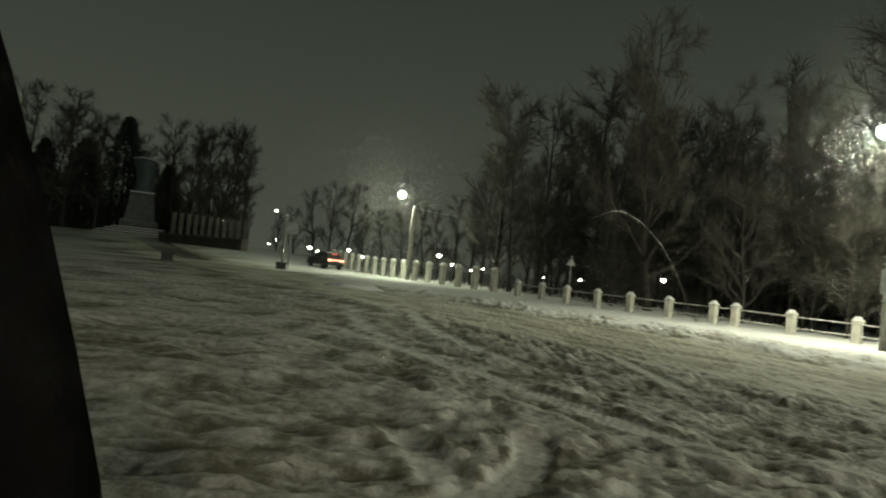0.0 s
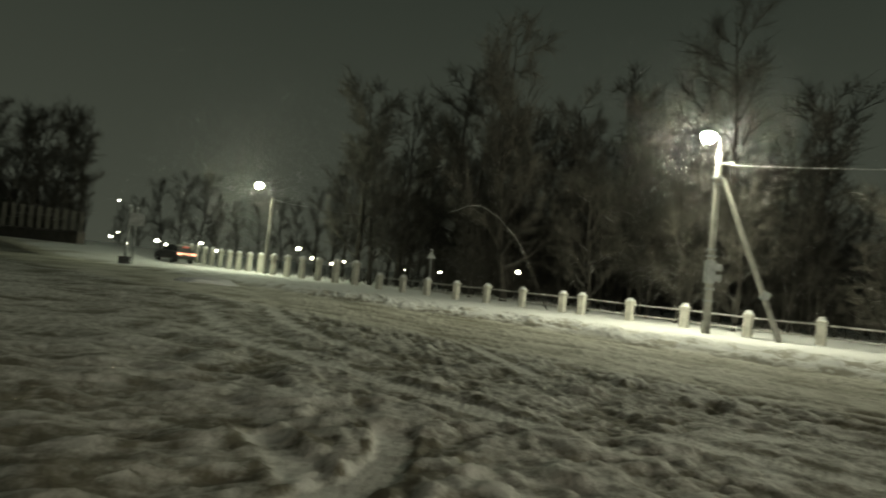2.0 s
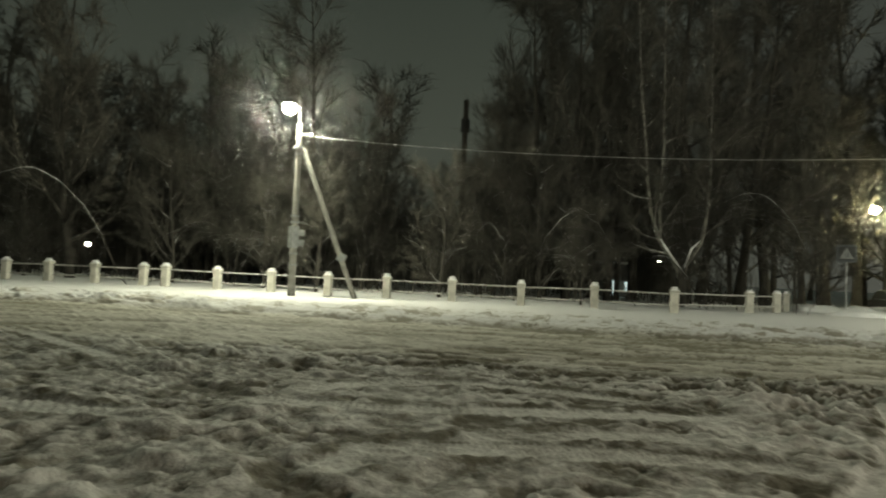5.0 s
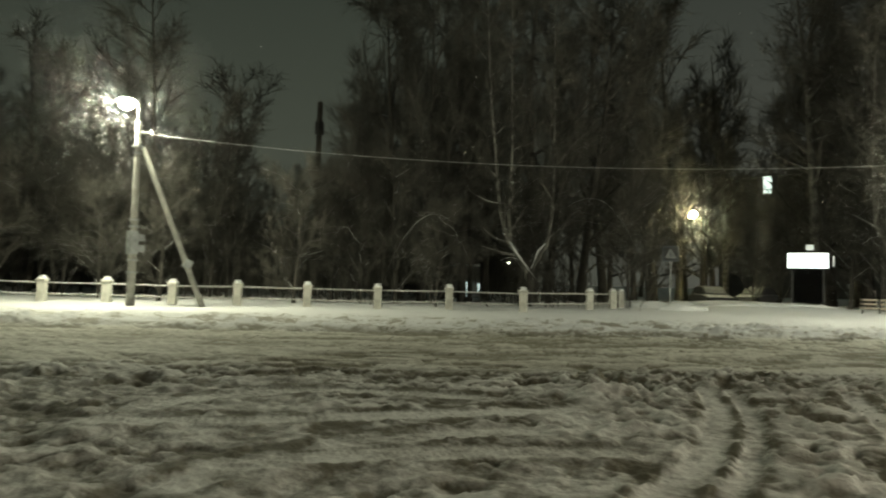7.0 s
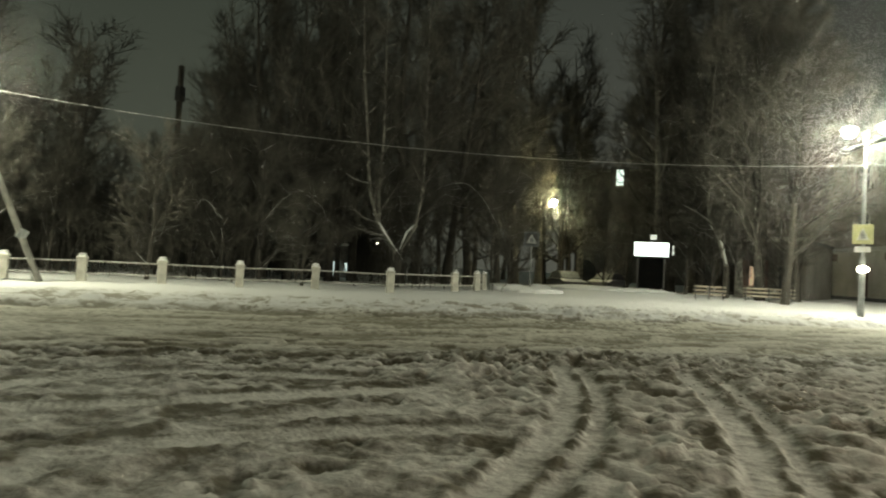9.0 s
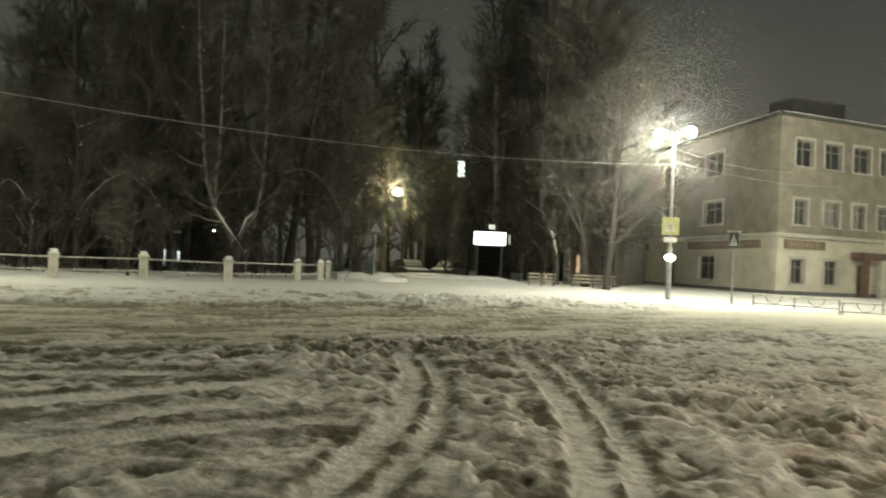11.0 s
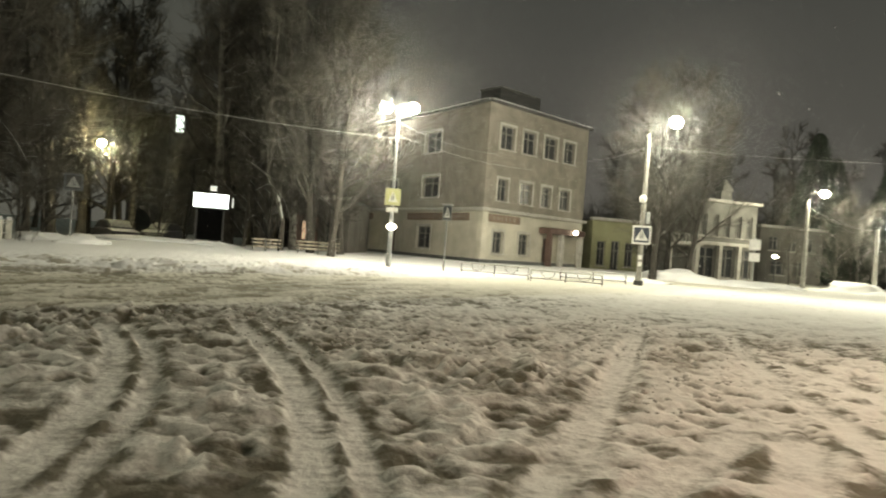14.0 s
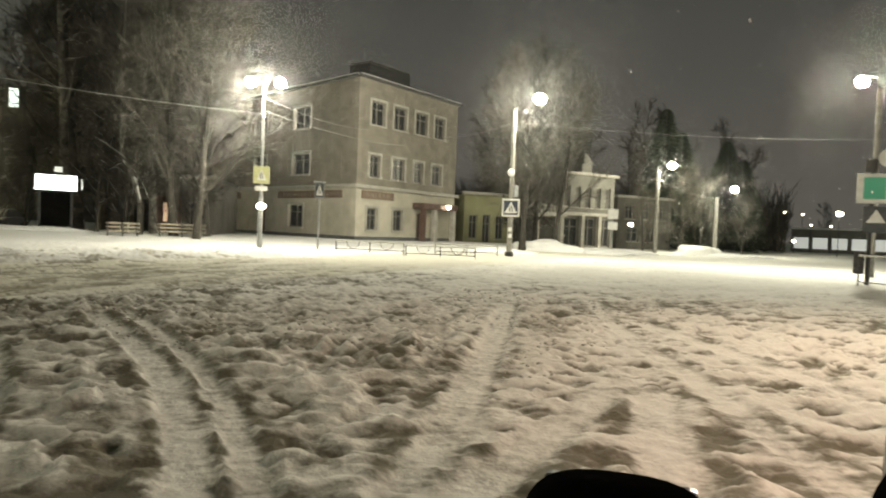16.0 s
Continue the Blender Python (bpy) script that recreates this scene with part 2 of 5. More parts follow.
    ([(7.73, -7.49), (6.10, -6.84), (4.43, -6.31), (2.83, -5.58)], 0.20, 0.050),
    ([(-0.20, 5.12), (-0.06, 4.63), (0.16, 4.18), (0.25, 3.68)], 0.16, 0.090),
    ([(0.86, 5.37), (0.85, 4.67), (0.63, 3.96), (0.09, 3.49)], 0.16, 0.090),
    ([(-2.44, 18.37), (-1.70, 14.91), (-1.56, 10.99), (1.21, 8.46)], 0.20, 0.060),
    ([(-0.58, 21.21), (-0.73, 17.02), (-0.20, 12.89), (1.62, 9.14)], 0.20, 0.060),
    ([(-1.78, 12.23), (-0.37, 9.89), (1.23, 7.64), (2.38, 5.17)], 0.20, 0.050),
    ([(3.89, 5.66), (5.62, 6.08), (6.45, 4.36), (6.62, 2.94)], 0.18, 0.050),
    ([(2.39, 3.43), (3.61, 3.53), (4.84, 3.09), (5.55, 2.04)], 0.20, 0.060),
    ([(3.38, 8.53), (3.30, 10.47), (3.49, 12.45), (2.97, 14.36)], 0.15, 0.050),
    ([(3.21, 5.65), (4.38, 4.33), (5.64, 3.10), (6.95, 1.92)], 0.20, 0.040),
    ([(2.85, 3.70), (3.95, 3.23), (4.63, 2.21), (5.20, 1.21)], 0.20, 0.050),
]


def ground_field(X, Y):
    """Height of the snow and its darkness: trodden slush plus shade put into the colour."""
    s, n = X * UX + Y * UY, X * NX + Y * NY
    far = np.hypot(X, Y)
    near = 1 - smooth01(26, 60, far)
    road = smooth01(9.0, 10.2, n) * (1 - smooth01(16.0, 16.9, n))
    verge = smooth01(16.2, 17.4, n + 0.5 * vnoise(s * 0.8, n * 0.3, 40))
    churn = (1 - road) * (1 - 0.85 * verge)
    wx, wy = X + 0.22 * vnoise(X * 2.1, Y * 2.1, 5), Y + 0.22 * vnoise(X * 2.1, Y * 2.1, 6)
    patch = smooth01(-0.3, 0.35, fbm(X * 0.5, Y * 0.5, 15, 2))
    deep = smooth01(0.5, 3.0, s) * (1 - smooth01(9, 14, s))
    slab = smooth01(-0.05, 0.04, fbm(wx * 2.5, wy * 2.5, 11, 3))
    clod = smooth01(0.02, 0.10, fbm(wx * 5.8, wy * 5.8, 23, 3))
    crumb = smooth01(0.10, 0.22, vnoise(X * 10 + 2 * wy, Y * 10, 27))
    mound = smooth01(0.03, 0.19, fbm(wx * 3.3, wy * 2.6, 29, 3))
    old = smooth01(-0.04, 0.08, fbm(s * 0.2, n * 1.6, 57, 2)) * smooth01(1.0, 4.0, n)
    left = 1 - smooth01(-3.0, 1.0, s)
    old = old * (1 - 0.7 * left)
    soft = smooth01(-0.10, 0.30, fbm(wx * 1.9, wy * 1.9, 33, 2))
    flat = np.maximum(smooth01(2.8, 4.2, s) * (1 - smooth01(1.5, 2.9, n)), smooth01(10, 15, s))
    lumps = deep * billow(wx * 3.7, wy * 3.7, 111, 4) + (1 - deep) * (left * billow(wx * 2.4, wy * 2.4, 151, 4) + (1 - left) * billow(1.7 * s + wx, 3.3 * n + wy, 155, 4))
    knobs = billow(X * 5.2 + wy, Y * 5.2, 117, 3)
    h = churn * near * (0.012 * slab + 0.020 * clod * (0.3 + 0.7 * patch) + 0.014 * crumb + 0.018 * old + left * 0.070 * soft + deep * 0.050 * mound * (0.4 + 0.6 * patch) * (1 - 0.8 * flat)
                        + (0.050 + 0.036 * deep * (1 - flat) - 0.016 * flat) * lumps * (0.35 + 0.65 * patch) * (1 - 0.35 * left) + (0.032 + 0.016 * deep) * knobs + 0.008 * fbm(X * 18, Y * 18, 31, 2) - 0.07)
    h += near * 0.03 * (1 - 0.6 * flat) * fbm(X * 0.3, Y * 0.3, 51, 2)
    crack = smooth01(0.15, 0.20, fbm(5.2 * (0.88 * X - 0.47 * Y) + 0.8 * wx, 1.7 * (0.47 * X + 0.88 * Y) + 0.8 * wy, 161, 3)) * flat * churn
    slush_shade = 0.80 + 0.14 * (1 - deep) - 0.22 * slab - 0.30 * clod - 0.24 * old - 0.25 * deep * mound + 0.5 * fbm(X * 0.8, Y * 0.8, 17, 3) + 0.35 * fbm(wx * 6, wy * 6, 19, 3) - 0.15 * crumb
    slush_shade = slush_shade - 0.16 * smooth01(2.5, 5, n) * smooth01(-12, -5, s) * (1 - smooth01(1, 5, s))
    slush_shade = slush_shade + left * (0.42 - slush_shade) * 0.55 - left * 0.12 * soft
    # Creases and cracks take shade into the tone on top of slush.
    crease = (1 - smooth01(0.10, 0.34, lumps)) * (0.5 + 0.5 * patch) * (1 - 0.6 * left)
    # Last term darkens s below 4.5: lens vignetting put into the colour.
    slush_shade = 0.13 + 0.68 * slush_shade + 0.34 * crease - 0.30 * flat + 0.08 * (1 - smooth01(2.5, 4.5, s))
    slush_shade = slush_shade + 0.55 * crack
    h = h - near * 0.035 * crack
    # carriageway: streaks along the street, ploughed edge, verge
    streak = smooth01(-0.05, 0.08, fbm(s * 0.33, n * 1.5, 61, 3))
    dash = smooth01(0.05, 0.14, fbm(s * 0.9, n * 2.6, 65, 3))
    h += near * road * (0.03 * streak + 0.03 * dash + 0.010 * fbm(X * 6, Y * 6, 63, 3) - 0.035)
    slush_shade = slush_shade * (1 - road) + road * (0.66 - 0.32 * streak - 0.25 * dash + 0.4 * fbm(s * 0.5, n * 1.8, 67, 3))
    edge = np.exp(-((n - 16.9 - 0.5 * vnoise(s * 0.5, n * 0.1, 71)) / 0.55) ** 2)
    h += near * edge * (0.04 + 0.08 * fbm(s * 1.3, n * 1.9, 72, 3))
    lump = np.clip(fbm(s * 1.3, n * 2.2, 85, 3) - 0.16, 0, 0.3) * (1 - smooth01(19, 25, n))
    h += verge * (0.07 + near * (0.05 * fbm(X * 0.9, Y * 0.9, 81, 3) + 0.012 * fbm(X * 5, Y * 5, 83, 2) + 0.42 * lump))
    slush_shade = slush_shade * (1 - verge) + verge * (0.05 + 1.5 * np.clip(fbm(s * 0.9, n * 2.0, 87, 3) - 0.04, 0, 0.5) * (1 - smooth01(18, 24, n)))
    # sunken dark flecks along the road's edges; pits, with their shade in the colour
    fleck = smooth01(0.14, 0.21, fbm(s * 1.7, n * 3.4, 97, 3))
    belt = np.exp(-((n - 9.6) / 1.1) ** 2) + np.exp(-((n - 17.3) / 1.3) ** 2) + 0.3 * np.exp(-((n - 20) / 2.0) ** 2)
    belt = belt + 0.6 * smooth01(7, 9, n) * (1 - smooth01(21, 24, n)) * smooth01(-8, 2, s)
    slush_shade = slush_shade + 0.75 * fleck * np.clip(belt, 0, 1)
    h = h - near * 0.045 * fleck * np.clip(belt, 0, 1)
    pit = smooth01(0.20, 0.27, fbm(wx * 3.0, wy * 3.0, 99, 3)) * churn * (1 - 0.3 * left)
    slush_shade = slush_shade + 0.42 * pit
    h = h - near * 0.035 * pit
    for ctrl, w, depth in WHEELS:
        pts = bezier(ctrl, 70)
        if pts[-1][0] > 1.0 and np.hypot(*pts[-1]) < 4.5:
            run = (pts[-1] - pts[-6]) / np.hypot(*(pts[-1] - pts[-6]))
            pts = np.concatenate([pts, pts[-1] + run * np.linspace(0.08, 1.0, 12)[:, None]])
        lo, hi = pts.min(0) - 1.0, pts.max(0) + 1.0
        idx = np.nonzero((X > lo[0]) & (X < hi[0]) & (Y > lo[1]) & (Y < hi[1]))
        if not len(idx[0]):
            continue
        px, py = X[idx], Y[idx]
        best, along, side = np.full(px.shape, 9.0), np.zeros(px.shape), np.zeros(px.shape)
        for k in range(len(pts) - 1):
            ax, ay = pts[k]
            dx, dy = pts[k + 1] - pts[k]
            t = np.clip(((px - ax) * dx + (py - ay) * dy) / (dx * dx + dy * dy), 0, 1)
            ex, ey = px - ax - t * dx, py - ay - t * dy
            dd = np.hypot(ex, ey)
            m = dd < best
            best[m], along[m], side[m] = dd[m], (k + t[m]) / (len(pts) - 1), np.sign(dx * ey - dy * ex)[m]
        best = best + 0.035 * vnoise(px * 5, py * 5, 91)
        fade = smooth01(0, 0.08, along) * (1 - smooth01(0.975 if np.hypot(*pts[-1]) < 4.5 else 0.88, 1, along))
        bed = (1 - smooth01(w * 0.85, w * 1.15, best)) * fade
        rim = np.exp(-((best - w * 1.5) / (w * 0.5)) ** 2) * fade
        broken = smooth01(-0.25, 0.2, vnoise(px * 4.5, py * 4.5, 103))
        cleat = 0.008 * np.sin(along * 420 + 9 * side * best / w) + 0.011 * vnoise(px * 12, py * 12, 95) + 0.012 * vnoise(px * 5, py * 5, 96)
        worn = 0.92 if depth > 0.075 else 0.74
        cur = h[idx]
        cur = cur * (1 - 0.6 * fade * np.exp(-(best / 0.42) ** 2))
        cur = cur * (1 - worn * bed) + bed * (cleat - depth * 0.30)
        cur += rim * (1.0 if depth > 0.075 else 0.55) * np.clip(0.034 * (2 * vnoise(px * 11, py * 11, 93) + 0.3), -0.022, 0.036)
        h[idx] = cur
        sl = slush_shade[idx]
        # Darker rut edge on one side: slush mixed with shade in the tone.
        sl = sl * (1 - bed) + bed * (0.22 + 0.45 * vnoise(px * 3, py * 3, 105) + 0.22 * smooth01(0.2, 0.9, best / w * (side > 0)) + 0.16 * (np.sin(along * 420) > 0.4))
        slush_shade[idx] = sl + rim * broken * (0.75 + 0.25 * side) * (1.0 if depth > 0.075 else 0.5)
    slush_shade = slush_shade * (1 - 0.7 * smooth01(12, 21, s))
    # the lane dips behind the square's edge; terrace of the monument and the rise in front of the house
    mx, my = bearing(24.7, 90)
    h += 1.5 * (1 - smooth01(9, 38, np.hypot(X - mx, Y - my)))
    lane_x, lane_y = bearing(-81.5, 62)
    h -= 0.15 * (1 - smooth01(9, 17, np.hypot(X - lane_x, Y - lane_y)))
    h += 0.22 * smooth01(33, 41, X) * smooth01(-44, -30, Y) * (1 - smooth01(4, 10, Y))
    return h, np.clip(slush_shade, 0, 1)


def spaced(start, step, reach, grow, fine, hold):
    """Steps that grow to a fine size, hold it as far as hold, then grow on."""
    a, d, out = start, step, []
    while a < reach:
        d = d * grow if d < fine else d * (1.004 if a < hold else 1.07)
        a += d
        out.append(a)
    return out


def graded(lo, hi, step, up, down):
    core = list(np.arange(lo, hi, step))
    return np.array([-q for q in spaced(-core[0], step, 2500, *down)][::-1] + core + spaced(core[-1], step, 2500, *up))


gx = graded(0.2, 9.6, 0.036, (1.04, 0.16, 26), (1.12, 0.5, 5))
gy = graded(-7.5, 7.0, 0.042, (1.05, 0.22, 24), (1.045, 0.2, 24))
GX, GY = np.meshgrid(gx, gy, indexing="ij")
GZ, SLUSH_SHADE = ground_field(GX, GY)
W, H = len(gx), len(gy)
me = bpy.data.meshes.new("ground")
me.vertices.add(W * H)
me.vertices.foreach_set("co", np.stack([GX, GY, GZ], -1).astype(np.float32).ravel())
ii, jj = np.meshgrid(np.arange(W - 1), np.arange(H - 1), indexing="ij")
v0 = (ii * H + jj).ravel()
quads = np.stack([v0, v0 + H, v0 + H + 1, v0 + 1], -1).astype(np.int32)
me.loops.add(quads.size)
me.loops.foreach_set("vertex_index", quads.ravel())
me.polygons.add(len(quads))
me.polygons.foreach_set("loop_start", np.arange(0, quads.size, 4, dtype=np.int32))
me.polygons.foreach_set("use_smooth", np.ones(len(quads), dtype=bool))
me.update(calc_edges=True)
# Per-vertex darkness: slush together with the coloured-in shade.
tone_attr = me.attributes.new("slush_shade", "FLOAT", "POINT")
tone_attr.data.foreach_set("value", SLUSH_SHADE.astype(np.float32).ravel())


def snow_ground():
    m = material("snow_ground", (0.8, 0.8, 0.8), 0.8)
    n, l = m.node_tree.nodes, m.node_tree.links
    bs = n["Principled BSDF"]
    geo = n.new("ShaderNodeNewGeometry")
    sep = n.new("ShaderNodeSeparateXYZ")
    l.new(geo.outputs["Position"], sep.inputs[0])

    def maths(op, a, b=None, c=None):
        q = n.new("ShaderNodeMath")
        q.operation = op
        for k, v in enumerate((a, b, c)):
            if v is None:
                continue
            if isinstance(v, (int, float)):
                q.inputs[k].default_value = v
            else:
                l.new(v, q.inputs[k])
        return q.outputs[0]

    def step(v, a, b):
        q = n.new("ShaderNodeMapRange")
        q.interpolation_type = "SMOOTHSTEP"
        q.inputs["From Min"].default_value, q.inputs["From Max"].default_value = a, b
        l.new(v, q.inputs[0])
        return q.outputs[0]

    def noise_tex(scale, detail=4, stretch=None):
        q = n.new("ShaderNodeTexNoise")
        q.inputs["Scale"].default_value, q.inputs["Detail"].default_value = scale, detail
        if stretch:
            mp = n.new("ShaderNodeMapping")
            mp.inputs["Rotation"].default_value = (0, 0, -math.atan2(UY, UX))
            mp.inputs["Scale"].default_value = stretch
            mp.vector_type = "POINT"
            l.new(geo.outputs["Position"], mp.inputs[0])
            l.new(mp.outputs[0], q.inputs["Vector"])
        else:
            l.new(geo.outputs["Position"], q.inputs["Vector"])
        return q.outputs[0]

    across = maths("ADD", maths("MULTIPLY", sep.outputs[0], NX), maths("MULTIPLY", sep.outputs[1], NY))
    wob = maths("MULTIPLY_ADD", noise_tex(0.6), 1.2, across)
    road = maths("MULTIPLY", step(wob, 9.6, 11.2), maths("SUBTRACT", 1.0, step(wob, 16.4, 17.4)))
    verge = step(wob, 16.6, 17.8)
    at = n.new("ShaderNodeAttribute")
    at.attribute_name = "slush_shade"
    dark_tone = maths("ADD", at.outputs["Fac"], maths("ADD", maths("MULTIPLY", maths("SUBTRACT", noise_tex(8.0, 6), 0.5), 0.9), maths("MULTIPLY", maths("SUBTRACT", noise_tex(34.0, 4), 0.5), 0.4)))

    belt = maths("MULTIPLY", step(across, 6.5, 9.0), maths("SUBTRACT", 1.0, step(across, 20.0, 25.0)))
    along = maths("ADD", maths("MULTIPLY", sep.outputs[0], UX), maths("MULTIPLY", sep.outputs[1], UY))
    belt = maths("MULTIPLY", belt, maths("SUBTRACT", 1.0, step(along, 9.0, 17.0)))
    # Dark flecks in the colour replace shaded pits too fine for the mesh.
    scrap = step(noise_tex(2.6, 5, (1.0, 2.6, 1.0)), 0.585, 0.66)
    dark_tone = maths("MULTIPLY_ADD", maths("MULTIPLY", scrap, belt), 0.55, dark_tone)

    def blend(f, a, b):
        q = n.new("ShaderNodeMix")
        q.data_type = "RGBA"
        for v, key in ((f, "Factor"), (a, "A"), (b, "B")):
            if isinstance(v, tuple):
                q.inputs[key].default_value = (*v, 1)
            elif isinstance(v, (int, float)):
                q.inputs[key].default_value = v
            else:
                l.new(v, q.inputs[key])
        return q.outputs["Result"]

    trodden = blend(step(dark_tone, 0.1, 0.95), (0.82, 0.81, 0.77), (0.17, 0.157, 0.118))
    lane = blend(step(dark_tone, 0.1, 1.0), (0.70, 0.68, 0.60), (0.27, 0.25, 0.185))
    col = blend(road, trodden, lane)
    col = blend(verge, col, blend(step(dark_tone, 0.15, 0.9), (0.82, 0.82, 0.82), (0.40, 0.375, 0.32)))
    l.new(col, bs.inputs["Base Color"])
    bp = n.new("ShaderNodeBump")
    bp.inputs["Strength"].default_value, bp.inputs["Distance"].default_value = 0.62, 0.05
    l.new(maths("MULTIPLY_ADD", noise_tex(30, 5), 0.12, noise_tex(8, 5)), bp.inputs["Height"])
    l.new(bp.outputs[0], bs.inputs["Normal"])
    bs.inputs["Specular IOR Level"].default_value = 0.3
    return m


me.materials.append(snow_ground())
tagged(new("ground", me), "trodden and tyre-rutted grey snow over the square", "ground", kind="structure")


def zg(x, y):
    return float(ground_field(np.array([[x]], float), np.array([[y]], float))[0][0, 0])


# ---- lamps and poles ----
def cobra_head(parent, x, y, z, dirx, diry, mat, size=1.0, hooded=False):
    """A street luminaire: arm socket, tapered body and glowing bowl, pointing along dirx, diry."""
    turn = pose(x, y, z, 0, 0, math.degrees(math.atan2(diry, dirx)))
    bm = box(B(), 0.25 * size, 0, 0, 0.42 * size, 0.2 * size, 0.07 * size, 0.03 * size)
    bm.transform(turn)
    head = part("luminaire", bm, M_METAL, parent, "grey street luminaire with a glowing bowl")
    if hooded:
        # Added disc that blocks upward light, so trees above stay dark.
        bm = rod(B(), (0.30 * size, 0, 0.03 * size), (0.30 * size, 0, 0.09 * size), 0.27 * size, 0.15 * size, 20)
        bm.transform(turn)
        part("hood", bm, M_METAL, head, "added hood that keeps the bowl's light off the trees", True)
    # Bowl made oversize: the lamp's bloom is put into its shape.
    bm = ball(B(), (0.30 * size, 0, -0.09 * size), 0.21 * size, 1.0, 1.0, 0.92, 20)
    bm.transform(turn)
    return part("bowl", bm, mat, head, "lit glass bowl, enlarged for glare", True)


def lamp_post(x, y, height, heads, label, r=0.13, watts=1500, colour=WARM, mat=None, concrete=True, size=1.2, z0=None, finish=None, hooded=False):
    """heads: (dx, dy, rise) of each luminaire from the top of the pole."""
    base = zg(x, y) - 0.1 if z0 is None else z0
    t = thing("street_lamp", label, "street lamp", pose(x, y, base), "street lamps")
    bm = B()
    if concrete:
        bmesh.ops.create_cone(bm, cap_ends=True, segments=8, radius1=r * 1.25, radius2=r * 0.8, depth=height, matrix=Matrix.Translation((0, 0, height / 2)))
    else:
        rod(bm, (0, 0, 0), (0, 0, height * 0.35), r * 1.1, r * 1.1, 12)
        rod(bm, (0, 0, height * 0.35), (0, 0, height), r * 0.8, r * 0.55, 12)
    part("pole", bm, finish or (M_CONCRETE if concrete else M_METAL), t)
    for dx, dy, rise in heads:
        ln = math.hypot(dx, dy)
        bm = rod(B(), (0, 0, height - 0.5), (dx * 0.25, dy * 0.25, height + rise * 0.7), 0.02, 0.019, 8)
        rod(bm, (dx * 0.25, dy * 0.25, height + rise * 0.7), (dx, dy, height + rise), 0.019, 0.018, 8)
        part("arm", bm, M_DARK, t)
        cobra_head(t, dx, dy, height + rise, dx / ln, dy / ln, mat or M_LAMP, size, hooded)
        reach = 1 + 0.30 * size / ln
        lamp_light("street_light", x + dx * reach, y + dy * reach, base + height + rise - 0.09 * size, watts, colour, 0.225 * size)
    for k in (0.82, 0.86):
        part("clamp", rod(B(), (0, 0, height * k), (0, 0, height * k + 0.05), r * 1.15, r * 1.15, 10), M_METAL, t)
    return t


# pole with a raking strut, beside the railing
ax_, ay_ = bearing(-34.16, 27.0)
bx_, by_ = bearing(-39.57, 26.4)
poleA = lamp_post(ax_, ay_, 7.0, [(-0.13, 0.02, 0.66)], "snow-dusted concrete street lamp with raking strut and meter box", 0.125, 3400, hooded=True)
bm = rod(B(), (bx_ - ax_, by_ - ay_, 0), (0.16, -0.1, 6.0), 0.11, 0.10, 8)
part("strut", bm, M_CONCRETE, poleA, "raking concrete strut")
bm = rod(B(), (0.72 * (bx_ - ax_) + 0.04, 0.72 * (by_ - ay_), 1.55), (0.72 * (bx_ - ax_) + 0.14, 0.72 * (by_ - ay_) - 0.07, 1.85), 0.17, 0.17, 8)
part("strut_clamp", bm, M_METAL, poleA)
bm = box(B(), -0.18, -0.22, 2.0, 0.32, 0.3, 0.85, 0.02)
part("meter_box", bm, M_METAL, poleA, "grey steel meter box")
for k in (2.1, 2.5):
    part("relay_box", box(B(), 0.12, -0.26, k, 0.26, 0.2, 0.24, 0.02), M_METAL, poleA)
for k in (1.3, 1.75, 3.0, 3.25, 6.0):
    part("band", rod(B(), (0, 0, k), (0, 0, k + 0.07), 0.20, 0.20, 10), M_METAL, poleA)
bm = rod(B(), (-0.1, 0, 6.55), (0.35, -0.25, 6.6), 0.03, 0.03, 6)
ball(bm, (0.38, -0.27, 6.6), 0.07)
part("insulator", bm, M_TRIM, poleA)

fx, fy = bearing(2.8, 56)
lamp_post(fx, fy, 6.4, [(-0.78, 0.07, 0.95)], "concrete street lamp beside the far pillars", 0.14, 2500, (0.95, 1.0, 0.8))
cx_, cy_ = bearing(-103.15, 31.2)
poleC = lamp_post(cx_, cy_, 7.0, [(-0.07, 0.29, 0.58), (-0.19, -0.32, 0.68)], "grey metal street lamp with two luminaires and a yellow sign", 0.11, 1580, (1.0, 0.965, 0.87), concrete=False, size=1.15)
dx_, dy_ = bearing(-124.4, 35.5)
poleD = lamp_post(dx_, dy_, 7.9, [(-0.60, -0.64, 0.70)], "concrete street lamp with a crossing sign and camera", 0.12, 2400, (1.0, 0.97, 0.86), size=1.4)
ex_, ey_ = bearing(-136.45, 58)
lamp_post(ex_, ey_, 6.9, [(-0.45, -0.44, 0.62)], "concrete street lamp along the far street", 0.15, 1800, size=1.4)
qx, qy = bearing(-141.0, 64)
lamp_post(qx, qy, 5.2, [(-0.6, -0.9, 0.9)], "concrete street lamp beyond a snow heap", 0.15, 1600, (0.95, 0.97, 0.9), size=1.4)
hx, hy = bearing(-151.6, 33.0)
lamp_post(hx, hy, 8.0, [(0.9, -0.6, 0.7)], "street lamp over the signal crossing", 0.13, 3600, (1.0, 0.98, 0.90), size=1.3)
# Unseen lamp added to give the near snow its rosy wash.
gx0, gy0 = bearing(-170, 9.5)
lamp_post(gx0, gy0, 4.8, [(0.6, 0.4, 0.4)], "unseen lamp added for rosy light on the near snow", 0.1, 560, (1.0, 0.75, 0.63), size=1.3)
lx, ly = bearing(-80.7, 53)
lamp_post(lx, ly, 6.3, [(-0.05, 0.22, 0.75)], "yellow-lit street lamp in the side lane", 0.08, 1000, AMBER, M_AMBER, size=1.3, finish=M_BARK)


# ---- railing with plastered posts ----
